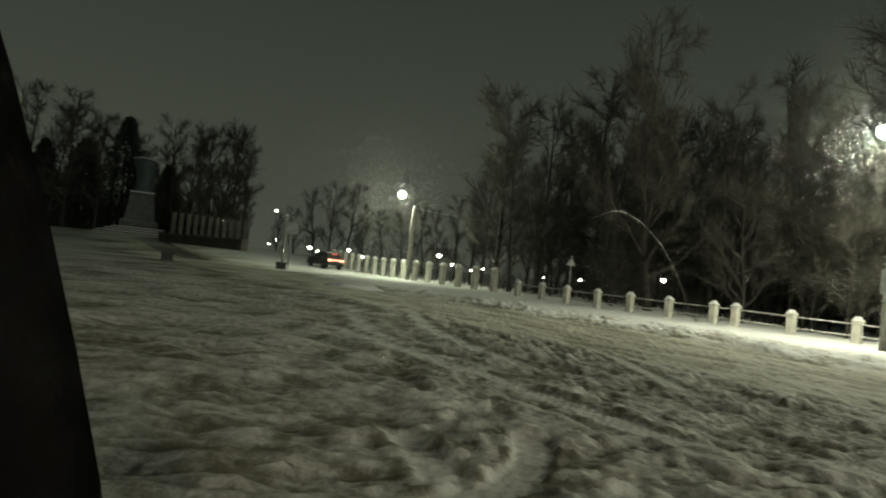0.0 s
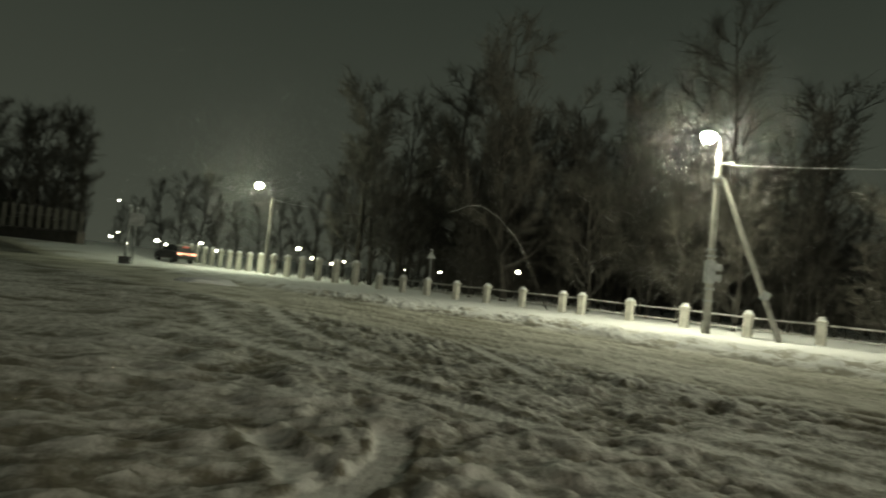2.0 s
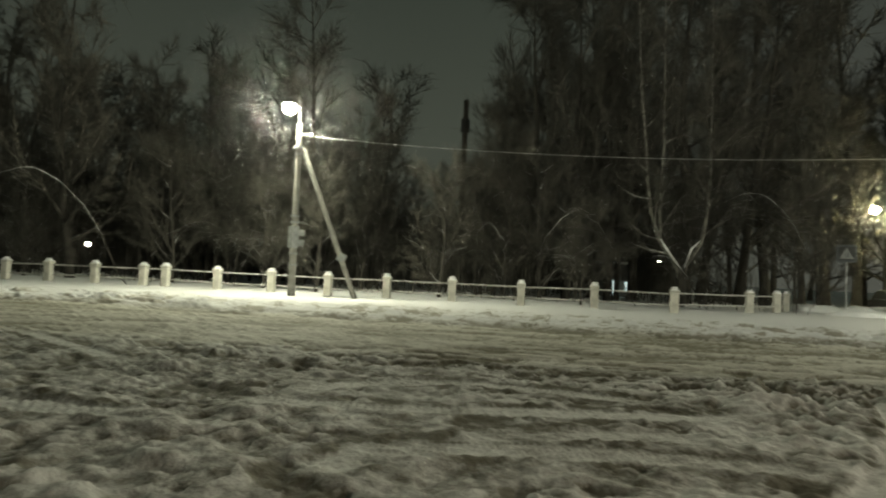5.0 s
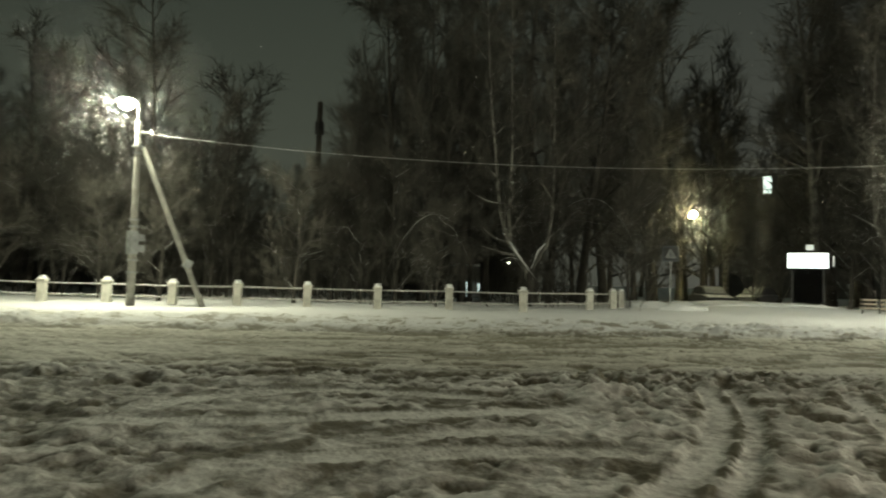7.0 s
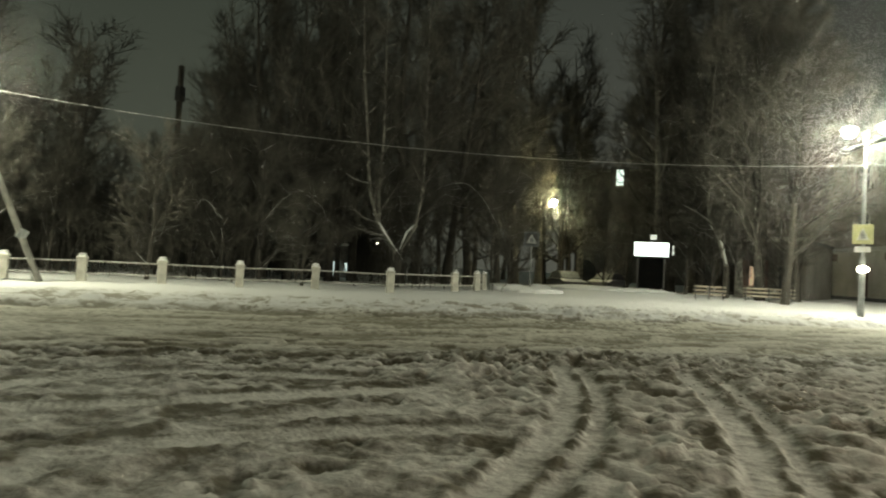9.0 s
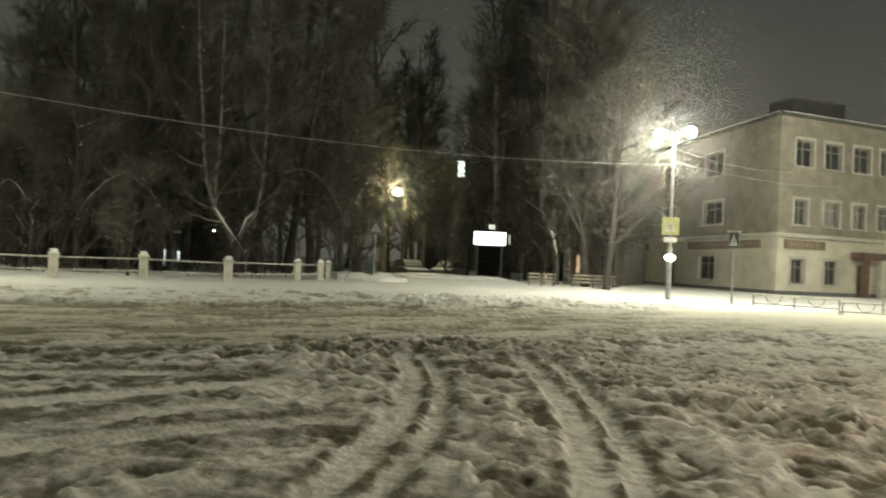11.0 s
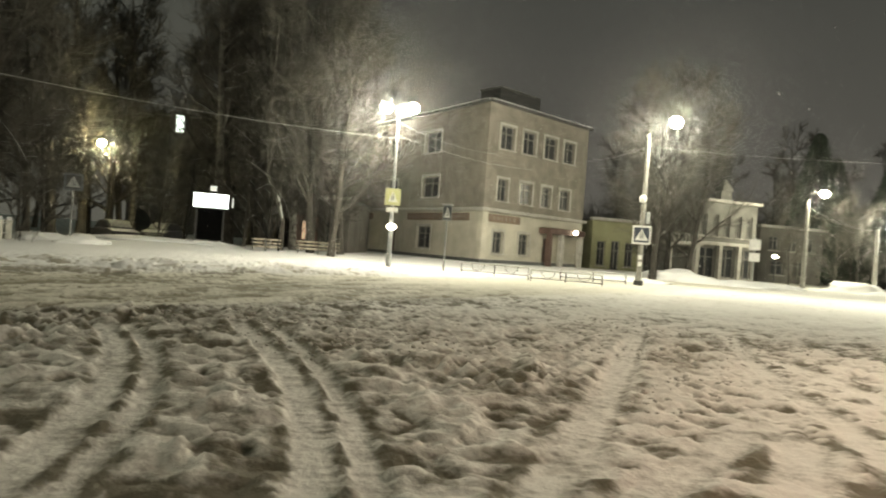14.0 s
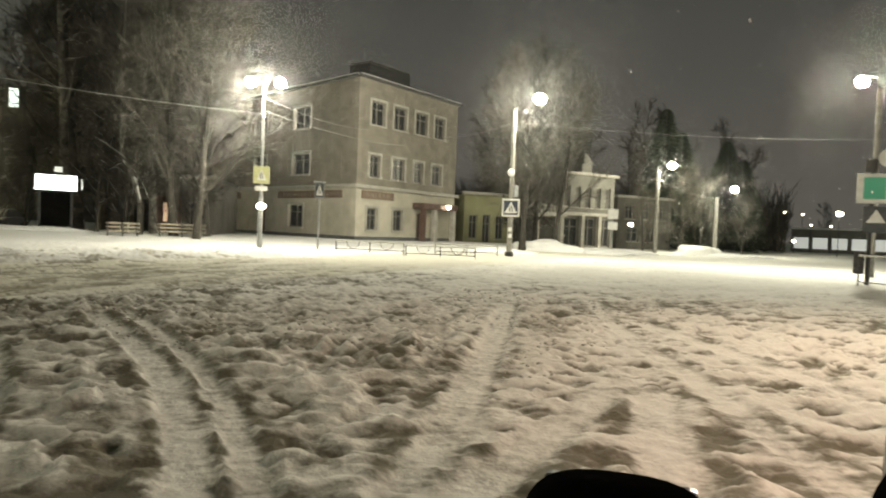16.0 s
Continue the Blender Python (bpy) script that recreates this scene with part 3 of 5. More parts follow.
def fence_post(x, y, h, w, turn_deg, tall=False):
    z = zg(x, y) - 0.12
    t = thing("fence_post", "pale plastered fence post with a snow-capped pyramid top" if not tall else "tall pale plastered pillar with a snow cap", "fence post", pose(x, y, z, 0, 0, turn_deg), "fence posts")
    bm = box(B(), 0, 0, 0, w, w, h, 0.02)
    part("shaft", bm, M_PLASTER_POST, t)
    bm = box(B(), 0, 0, h, w * 1.22, w * 1.22, 0.09, 0.02)
    bmesh.ops.create_cone(bm, cap_ends=True, segments=4, radius1=w * 0.82, radius2=w * 0.18, depth=0.14, matrix=Matrix.Translation((0, 0, h + 0.155)) @ pose(0, 0, 0, 0, 0, 45))
    part("cap", bm, M_PLASTER_POST, t)
    bm = ball(B(), (0, 0, h + 0.2), w * 0.5, 1, 1, 0.3, 10)
    part("snow_cap", bm, M_SNOW, t, "cap of fresh snow", True)
    return t


def rail(a, b):
    """Two pipes between two posts."""
    a, b = Vector(a), Vector(b)
    t = thing("railing", "two-pipe grey steel railing with snow on top", "railing", pose(a.x, a.y, 0), "railings")
    d = b - a
    for z in (0.30, 0.76):
        bm = rod(B(), (0, 0, a.z + z), (d.x, d.y, b.z + z), 0.028, 0.028, 8)
        part("pipe", bm, M_RAIL, t)


FENCE_N = 28.0
fence_turn = math.degrees(math.atan2(UY, UX))


def fence_at(az, n=FENCE_N):
    a = radians(az)
    vx, vy = -math.sin(a), math.cos(a)
    d = n / (vx * NX + vy * NY)
    return vx * d, vy * d


posts = [(az, 0) for az in (-66.33, -59.95, -53.79, -47.85, -42.2, -37.2, -32.5, -28.2, -24.28, -22.67, -19.27, -16.21, -13.55, -11.01, -8.89, -6.82)]
last = None
for az, _ in posts:
    x, y = fence_at(az)
    fence_post(x, y, 0.94, 0.31, fence_turn)
    p = (x, y, zg(x, y))
    if last:
        rail(last, p)
    last = p
corner = (*fence_at(-66.33), 0.1)
for k, (az, d) in enumerate(((-71.9, 33.0), (-73.8, 35.5), (-74.4, 38.0))):
    x, y = bearing(az, d)
    fence_post(x, y, 0.94, 0.30, fence_turn)
    p = (x, y, zg(x, y))
    rail(corner, p)
    corner = p
for az in (-4.75, -3.08, -1.62, -0.26, 0.99, 2.14, 3.2, 4.1, 4.95, 5.7, 6.4, 7.05, 7.65, 8.2, 8.7, 9.2):
    x, y = fence_at(az, 29.5) if az < 3 else fence_at(az, 31)
    fence_post(x, y, 1.6, 0.38, fence_turn, True)


# ---- trees ----
def tube(verts, faces, path, radii, sides):
    base = len(verts)
    for k, p in enumerate(path):
        t = (path[min(k + 1, len(path) - 1)] - path[max(k - 1, 0)]).normalized()
        a = t.orthogonal().normalized()
        b = t.cross(a)
        for q in range(sides):
            c = 2 * math.pi * q / sides
            verts.append(p + (a * math.cos(c) + b * math.sin(c)) * radii[k])
    for k in range(len(path) - 1):
        for q in range(sides):
            r = (q + 1) % sides
            faces.append((base + k * sides + q, base + k * sides + r, base + (k + 1) * sides + r, base + (k + 1) * sides + q))


def branch_path(rnd, start, direction, length, steps, wander, lift):
    p, d, out = start.copy(), direction.normalized(), [start.copy()]
    for _ in range(steps):
        d = (d + Vector((rnd.uniform(-1, 1), rnd.uniform(-1, 1), rnd.uniform(-1, 1))) * wander + Vector((0, 0, lift))).normalized()
        p = p + d * (length / steps)
        out.append(p.copy())
    return out


def side_way(rnd, d, spread):
    a = d.orthogonal().normalized()
    a.rotate(Matrix.Rotation(rnd.uniform(0, 2 * math.pi), 3, d))
    return (d * math.cos(spread) + a * math.sin(spread)).normalized()


def bare_tree(seed, height, spread, first=0.25, limbs=22, subs=14, twigs=13, bark=None, name="bare_tree", label="tall bare deciduous tree dusted with snow", way_points=None, thick=1.0, stout=0.014):
    rnd = random.Random(seed)
    root = thing(name, label, "tree", None, "trees behind the railing")
    r0 = height * stout
    stem = branch_path(rnd, Vector((0, 0, -0.3)), Vector((rnd.uniform(-.05, .05), rnd.uniform(-.05, .05), 1)), height, 12, 0.07, 0.06)
    if way_points:
        zs = [q[1] for q in way_points]
        heights = [zs[0] + (zs[-1] - zs[0]) * (k / 12) ** 1.8 for k in range(13)]
        stem = [Vector((float(np.interp(z, zs, [q[0] for q in way_points])), 0.12 * math.sin(z), z)) for z in heights]
    v, f = [], []
    tube(v, f, stem, [r0 * (1.25 if k == 0 else 1) * (1 - 0.93 * k / 12) + 0.01 for k in range(13)], 8)
    raw_part("trunk", v, f, bark or M_BARK, root, True)
    v, f, tv, tf = [], [], [], []
    for i in range(limbs):
        u = first + (0.97 - first) * (i + rnd.random()) / limbs
        k = min(int(u * 12), 11)
        st = stem[k].lerp(stem[k + 1], u * 12 - k)
        way = side_way(rnd, (stem[k + 1] - stem[k]).normalized(), rnd.uniform(0.6, 1.25))
        ln = height * spread * (1.12 - 0.62 * u) * rnd.uniform(0.7, 1.2)
        rl = r0 * (1 - 0.85 * u) * 0.5 + 0.012
        limb = branch_path(rnd, st, way, ln, 6, 0.2, 0.09)
        tube(v, f, limb, [rl * (1 - 0.85 * q / 6) for q in range(7)], 5)
        for j in range(subs):
            w = 0.2 + 0.8 * (j + rnd.random()) / subs
            q = min(int(w * 6), 5)
            sp = limb[q].lerp(limb[q + 1], min(w * 6 - q, 1))
            sw = side_way(rnd, (limb[q + 1] - limb[q]).normalized(), rnd.uniform(0.4, 0.9))
            sl = ln * rnd.uniform(0.32, 0.62) * (1.15 - 0.45 * w)
            sub = branch_path(rnd, sp, sw, sl, 3, 0.22, 0.08)
            tube(tv, tf, sub, [0.026 * thick, 0.02 * thick, 0.014 * thick, 0.006], 3)
            for _ in range(twigs):
                m = rnd.random() * 2.99
                q2 = int(m)
                tp = sub[q2].lerp(sub[q2 + 1], m - q2)
                tw = side_way(rnd, (sub[q2 + 1] - sub[q2]).normalized(), rnd.uniform(0.3, 1.0))
                tip = tp + (tw + Vector((0, 0, rnd.uniform(-0.25, 0.2)))) * rnd.uniform(0.6, 1.5)
                e1 = tw.orthogonal().normalized() * 0.014 * thick
                e2 = tw.cross(e1).normalized() * 0.014 * thick
                b0 = len(tv)
                tv += [tp + e1, tp - e1 * 0.5 + e2 * 0.87, tp - e1 * 0.5 - e2 * 0.87, tip]
                tf += [(b0, b0 + 1, b0 + 3), (b0 + 1, b0 + 2, b0 + 3), (b0 + 2, b0, b0 + 3)]
    raw_part("branch_frame", v, f, bark or M_BARK, root)
    raw_part("crown", tv, tf, M_TWIG, root)
    return root


def spruce(seed, height, width, label="dark spruce behind the monument"):
    rnd = random.Random(seed)
    root = thing("spruce", label, "tree", None, "trees behind the railing")
    v, f = [], []
    tube(v, f, [Vector((0, 0, -0.3)), Vector((0, 0, height * 0.5)), Vector((0, 0, height))], [0.25, 0.15, 0.02], 7)
    raw_part("trunk", v, f, M_BARK, root)
    v, f = [], []
    for i in range(3600):
        u = rnd.random() ** 0.9
        z = height * (0.06 + 0.93 * u)
        reach = width * (1.04 - u) ** 0.75 * rnd.uniform(0.35, 1.05)
        a = rnd.uniform(0, 2 * math.pi)
        c = Vector((math.cos(a) * reach, math.sin(a) * reach, z - reach * 0.25))
        d = Vector((math.cos(a), math.sin(a), -0.35)) * rnd.uniform(0.4, 0.9)
        s = Vector((-math.sin(a), math.cos(a), 0)) * rnd.uniform(0.15, 0.4)
        b = len(v)
        v += [c - d * 0.5 - s * 0.4, c - d * 0.5 + s * 0.4, c + d * 0.5, c + Vector((0, 0, 0.14))]
        f += [(b, b + 1, b + 3), (b + 1, b + 2, b + 3), (b + 2, b, b + 3), (b, b + 2, b + 1)]
    raw_part("crown", v, f, M_NEEDLE, root)
    return root


KINDS = [bare_tree(3, 17.5, 0.27, 0.16, 22, 13, 10), bare_tree(8, 16.0, 0.31, 0.13, 22, 13, 10), bare_tree(13, 18.5, 0.25, 0.2, 22, 13, 10), bare_tree(21, 15.0, 0.33, 0.12, 22, 13, 10), bare_tree(34, 17.0, 0.27, 0.15, 24, 13, 10)]
FAR_KINDS = [bare_tree(203 + k, hh, wd, 0.12, 22, 10, 6, thick=1.7) for k, (hh, wd) in enumerate(((17.5, 0.27), (16.0, 0.30), (18.5, 0.25), (15.5, 0.31)))]
BIRCH = bare_tree(55, 18.0, 0.19, 0.33, 16, 9, 12, M_BIRCH, "birch_tree", "tall birch with peeling white bark and bare twigs")
YOUNG = [bare_tree(61, 7.5, 0.36, 0.06, 14, 8, 9, M_BARK_SNOWY, "young_tree", "young bare tree with arching snowy branches"), bare_tree(67, 6.0, 0.42, 0.05, 15, 8, 9, M_BARK_SNOWY, "young_tree", "young bare tree with arching snowy branches")]
used = set()
rt = random.Random(5)


def plant(kind, x, y, scale=1.0):
    if kind in KINDS and math.hypot(x, y) > 50:
        kind = FAR_KINDS[(KINDS.index(kind) + int(abs(x) * 7)) % 4]
    m = pose(x, y, zg(x, y) if abs(x) < 200 else 0, 0, 0, rt.uniform(0, 360)) @ Matrix.Diagonal((scale, scale, scale, 1))
    if kind.name not in used:
        used.add(kind.name)
        kind.matrix_world = m
        return kind
    ob = copy_thing(kind, m)
    ob.scale = (scale, scale, scale)
    return ob


def az_of(x, y):
    return math.degrees(math.atan2(-x, y))


# the park behind the railing
n_row = 35.0
while n_row < 54:
    s_pos = -62.0 + rt.uniform(0, 4)
    while s_pos < 16:
        x, y = street(s_pos + rt.uniform(-1, 1), n_row + rt.uniform(-1.5, 1.5))
        a = az_of(x, y)
        if -72 < a < -4 and not (-50.5 < a < -44.5) and (a > -60 or n_row > 42) and math.hypot(x - ax_, y - ay_) > 17:
            plant(rt.choice(KINDS), x, y, 0.80 + 0.28 * rt.random())
        s_pos += rt.uniform(4.2, 7.0)
    n_row += 7.5
for k in range(46):
    x, y = street(rt.uniform(-38, 12), rt.uniform(30.5, 46))
    if az_of(x, y) > -70:
        plant(rt.choice(YOUNG), x, y, rt.uniform(0.75, 1.25))
for az, d, sc in ((-45, 52, 0.55), (-46.5, 60, 0.6), (-48, 56, 0.52), (-49.5, 62, 0.6), (-47.2, 75, 0.7)):
    plant(rt.choice(KINDS), *bearing(az, d), sc)
def crooked_birch(seed, az, d, way_points):
    """A birch whose stem follows way_points: metres sideways and up."""
    x, y = bearing(az, d)
    t = bare_tree(seed, way_points[-1][1] + 0.3, 0.16, 0.36, 14, 9, 10, M_BIRCH, "birch_tree", "crooked birch with snow along its leaning white stem", [(-q[0], q[1]) for q in way_points], stout=0.0075)
    t.matrix_world = pose(x, y, zg(x, y) - 0.1, 0, 0, az)
    v, f = [], []
    lean = [Vector((-px, -0.05, pz + 0.13)) for px, pz in way_points[1:4]]
    tube(v, f, lean, [0.02, 0.06, 0.02], 6)
    raw_part("snow_ridge", v, f, M_SNOW, t, True)
    v, f = [], []
    tube(v, f, [Vector((-q[0], 0, q[1])) for q in way_points[:2]], [0.19, 0.155], 8)
    raw_part("trunk_base", v, f, M_BARK, t, True)


crooked_birch(71, -66.8, 36.0, [(0.0, -0.3), (0.0, 1.9), (0.75, 2.9), (1.42, 3.9), (1.75, 6.0), (2.0, 9.0), (2.3, 12.0), (2.6, 18.0)])
crooked_birch(73, -66.9, 36.6, [(0.0, -0.3), (0.3, 2.1), (1.15, 3.5), (1.25, 5.0), (1.1, 8.0), (1.2, 12.0), (1.3, 18.5)])
crooked_birch(79, -66.9, 37.2, [(0.0, -0.3), (-0.05, 2.0), (-0.4, 3.0), (-1.0, 3.6), (-1.2, 6.0), (-1.2, 10.0), (-1.1, 18.0)])
crooked_birch(83, -94.0, 41.0, [(0.0, -0.3), (0.0, 1.9), (0.25, 3.0), (0.95, 4.1), (1.05, 5.0), (1.1, 8.5), (1.0, 12.0), (0.9, 17.0)])
for az, d, sc in ((-95.0, 44, 0.9),):
    plant(BIRCH, *bearing(az, d), sc)
for az, d, sc in ((-88.6, 49, 1.3), (-82.4, 66, 1.3)):
    plant(BIRCH, *bearing(az, d), sc)
for az, d, sc in ((-82.6, 112, 1.9), (-85.2, 116, 2.0), (-87.6, 112, 1.9)):
    plant(KINDS[0], *bearing(az, d), sc)
# beyond the lane and round the house
for az, d, sc in ((-71.5, 58, 1.0), (-73.5, 64, 1.1), (-75.5, 50, 1.0), (-77, 66, 1.15), (-79.5, 72, 1.2), (-81.6, 66, 1.15), (-80.8, 62, 1.1), (-89, 72, 1.25), (-88.6, 56, 1.05), (-89.5, 68, 1.25), (-91.5, 52, 1.1), (-93.5, 60, 1.25),
                  (-95.5, 51, 1.15), (-97.5, 58, 1.2), (-99.5, 60, 1.1), (-101.5, 62, 0.95), (-104, 70, 0.85), (-81, 82, 1.2), (-76, 82, 1.2),
                  (-122, 66, 0.85), (-124.5, 60, 0.9), (-126.5, 64, 1.0), (-128.5, 74, 0.95), (-131, 86, 0.8), (-136, 84, 1.05), (-138, 88, 1.05), (-141.6, 95, 0.9), (-143.4, 100, 0.85), (-134.3, 80, 0.7), (-139.6, 78, 0.5), (-146, 130, 0.55), (-148.5, 140, 0.5)):
    plant(rt.choice(KINDS), *bearing(az, d), sc)
for az, d, sc in ((-75, 42, 1.1), (-76.6, 44, 1.2), (-84.5, 47, 1.0), (-86.4, 50, 1.1), (-91, 45, 1.1), (-93, 43, 1.2), (-95.2, 47, 1.2), (-98, 46, 1.1), (-138.5, 62, 0.9), (-140, 66, 1.0), (-143, 72, 0.9), (-135.5, 64, 0.8), (-125, 48, 0.7), (-126.6, 50, 0.8)):
    plant(rt.choice(YOUNG), *bearing(az, d), sc)
for az, d, sc in ((-53.5, 40, 1.22), (-55.5, 44, 1.3), (-57.5, 39, 1.2), (-59.5, 45, 1.35), (-61, 40, 1.25), (-63, 44, 1.35), (-67, 43, 1.3), (-68.2, 48, 1.4), (-71, 46, 1.35), (-73, 50, 1.4), (-77.0, 54, 1.35), (-79, 58, 1.4), (-96.5, 40, 1.0), (-99, 41, 0.95), (-125.6, 45, 0.85), (-128, 47, 0.8), (-126.6, 50, 0.95), (-89.8, 50, 1.35), (-92.2, 48, 1.3), (-94.4, 52, 1.4), (-96.3, 46, 1.2), (-98.3, 50, 1.2), (-39.4, 46, 0.62), (-36.5, 47, 0.66), (-42, 48, 0.5), (-33.0, 56, 0.8)):
    plant(rt.choice(KINDS), *bearing(az, d), sc)
# round the monument and along the far street
for az, d, sc in ((31, 95, 0.95), (29, 105, 1.0), (27.8, 92, 0.8), (22.4, 98, 0.9), (21.2, 94, 0.85), (20, 90, 0.88), (18.9, 92, 0.9), (17.8, 90, 0.86), (16.8, 88, 0.7), (33, 100, 1.0), (35, 96, 1.0), (30, 90, 0.9), (25.6, 108, 0.9), (23.6, 106, 0.85), (26.9, 100, 0.85), (24.4, 112, 0.95), (19.6, 100, 0.95), (18.3, 98, 0.9), (21.6, 103, 0.95), (28.4, 98, 0.9),
                  (12.6, 130, 0.6), (11, 120, 0.72), (9.6, 112, 0.8), (8.2, 118, 0.82), (6.8, 124, 0.7), (5.2, 118, 0.62), (3.4, 112, 0.6), (1.6, 104, 0.6), (0.2, 98, 0.6), (-1.2, 90, 0.62), (-2.6, 86, 0.75), (-3.6, 80, 0.85), (14, 140, 0.55)):
    plant(rt.choice(KINDS), *bearing(az, d), sc)
for k in range(20):
    plant(rt.choice(KINDS), *bearing(-6 - 1.35 * k, rt.uniform(46, 72)), rt.uniform(0.8, 1.0) * min(1, 0.66 + 0.05 * k))
for az, d, sc in ((-125.4, 43, 0.72), (-98.2, 38, 0.85)):
    plant(rt.choice(KINDS), *bearing(az, d), sc)
sp1 = spruce(7, 15.6, 4.6)
sp1.matrix_world = pose(*bearing(26.2, 95), 1.2)
for sd, az, d, hh, wd in ((37, 29.0, 98, 12.5, 4.2), (39, 31.6, 100, 12.0, 4.4), (43, 34.2, 100, 13.0, 4.6), (47, 23.0, 101, 11.0, 3.8)):
    sp = spruce(sd, hh, wd, "dark bushy conifer near the monument")
    sp.matrix_world = pose(*bearing(az, d), 0.9)
for sd, az, d, hh, wd in ((17, -136.9, 80, 16.2, 3.8), (19, -138.2, 84, 14.0, 3.2), (23, -141.6, 86, 13.2, 3.8), (27, -142.8, 90, 11.5, 3.4)):
    sp = spruce(sd, hh, wd, "dark tall conifer beside the far street")
    sp.matrix_world = pose(*bearing(az, d), -0.1)


# ---- undergrowth and the far edge of the wood ----
def brush(name, label, spots, tall, thick, seed, category):
    """Slender upright shoots, one for each of the plan's spots; tall and thick: ranges of their size."""
    rg = np.random.RandomState(seed)
    k = len(spots)
    base = np.concatenate([spots, np.full((k, 1), -0.1)], 1)
    ht = tall[0] + (tall[1] - tall[0]) * rg.rand(k) ** 2.2
    mid_z = ht * rg.uniform(0.0, 0.75, k)
    base[:, 2] += mid_z
    tip = base + np.stack([rg.uniform(-0.5, 0.5, k) * ht * 0.35, rg.uniform(-0.5, 0.5, k) * ht * 0.35, ht - mid_z], -1)
    r = rg.uniform(thick[0], thick[1], k)[:, None]
    ring = [base + r * np.array([math.cos(a), math.sin(a), 0]) for a in (0, 2.1, 4.2)]
    V_ = np.stack(ring + [tip], 1).reshape(-1, 3)
    i4 = np.arange(k)[:, None] * 4
    F_ = np.concatenate([i4 + np.array(q) for q in ((0, 1, 3), (1, 2, 3), (2, 0, 3))])
    tagged(raw_part(name, V_.tolist(), F_.tolist(), M_TWIG), label, category, kind="stuff")


rg0 = np.random.RandomState(41)
sn = np.stack([rg0.uniform(-52, 14, 15000), 33.0 + 24 * rg0.rand(15000) ** 0.8], -1)
xy = np.stack([sn[:, 0] * UX + sn[:, 1] * NX, sn[:, 0] * UY + sn[:, 1] * NY], -1)
bearing_xy = np.degrees(np.arctan2(-xy[:, 0], xy[:, 1]))
clump = (fbm(xy[:, 0] * 0.35, xy[:, 1] * 0.35, 131, 2) > -0.12) & (np.abs(bearing_xy + 61.5) > 1.2)
brush("undergrowth", "tangle of bare shoots under the park trees", xy[clump], (0.5, 4.2), (0.012, 0.03), 43, "undergrowth")
th0 = np.radians(rg0.uniform(-67, 36, 30000))
dd0 = 112 + 26 * rg0.rand(30000)
dd0 = np.where(th0 < radians(-16), 66 + 22 * rg0.rand(30000), dd0)
open_view = (th0 < radians(-11)) | (th0 > radians(16.5))
th0, dd0 = th0[open_view], dd0[open_view]
brush("far_wood", "dark hazy edge of bare woodland far behind", np.stack([-np.sin(th0) * dd0, np.cos(th0) * dd0], -1), (1.5, 11.0), (0.05, 0.13), 47, "woodland")

th0 = np.radians(rg0.uniform(-146, -117, 12000))
dd0 = 96 + 30 * rg0.rand(12000)
brush("far_wood", "hazy bare trees far along the street", np.stack([-np.sin(th0) * dd0, np.cos(th0) * dd0], -1), (1.5, 11.0), (0.05, 0.12), 53, "woodland")


# ---- the corner house and its neighbours ----
def holed_wall(bm, m, length, height, thick, holes, z0=0.0):
    """A wall along local x with its outer face at y = 0, cut by holes (x0, x1, z0, z1)."""
    xs = sorted({0.0, length, *(h[0] for h in holes), *(h[1] for h in holes)})
    zs = sorted({z0, height, *(h[2] for h in holes), *(h[3] for h in holes)})
    for i in range(len(xs) - 1):
        for k in range(len(zs) - 1):
            cx, cz = (xs[i] + xs[i + 1]) / 2, (zs[k] + zs[k + 1]) / 2
            if any(h[0] < cx < h[1] and h[2] < cz < h[3] for h in holes):
                continue
            box(bm, cx, thick / 2, zs[k], xs[i + 1] - xs[i], thick, zs[k + 1] - zs[k])
    bmesh.ops.remove_doubles(bm, verts=bm.verts, dist=0.001)
    bm.transform(m)
    return bm


def frame_m(origin, along, z=0.0):
    """Local x runs along, y into the house."""
    return pose(origin[0], origin[1], z, 0, 0, math.degrees(math.atan2(along[1], along[0])))


def window(parent, m, x0, x1, z0, z1, glass=None, trim=True, arched=False):
    w, h = x1 - x0, z1 - z0
    win = part("window", box(B(), (x0 + x1) / 2, 0.24, z0, w, 0.03, h), glass or M_GLASS, parent, "dark window panes" if not glass else "lit window panes")
    win.data.transform(m)
    bm = B()
    for x in (x0 + 0.04, x1 - 0.04, (x0 + x1) / 2):
        box(bm, x, 0.2, z0, 0.08, 0.07, h)
    for z in (z0, z0 + h * 0.66, z1 - 0.08):
        box(bm, (x0 + x1) / 2, 0.2, z, w - 0.01, 0.06, 0.08)
    bm.transform(m)
    part("window_frame", bm, M_SASH, win, "weathered pale sash frame")
    if trim:
        bm = B()
        for x in (x0 - 0.075, x1 + 0.075):
            box(bm, x, -0.02, z0 - 0.02, 0.15, 0.07, h + 0.04)
        box(bm, (x0 + x1) / 2, -0.025, z1 + 0.02, w + 0.32, 0.08, 0.17)
        bm.transform(m)
        part("surround", bm, M_TRIM, win, "pale moulded surround")
    bm = box(B(), (x0 + x1) / 2, -0.07, z0 - 0.1, w + 0.3, 0.22, 0.07, 0.01)
    bm.transform(m)
    part("sill", bm, M_TRIM, win, "snowy sill")
    return win


HC = Vector((42.9, -16.5))
HF, HL = Vector((0.43, -0.903)), Vector((0.96, 0.28))
HF.normalize(), HL.normalize()
LEN_F, LEN_L, EAVE = 11.8, 25.0, 11.5


def along_front(az):
    v = Vector(bearing(az, 1.0))
    return (v.x * HC.y - v.y * HC.x) / (v.y * HF.x - v.x * HF.y)


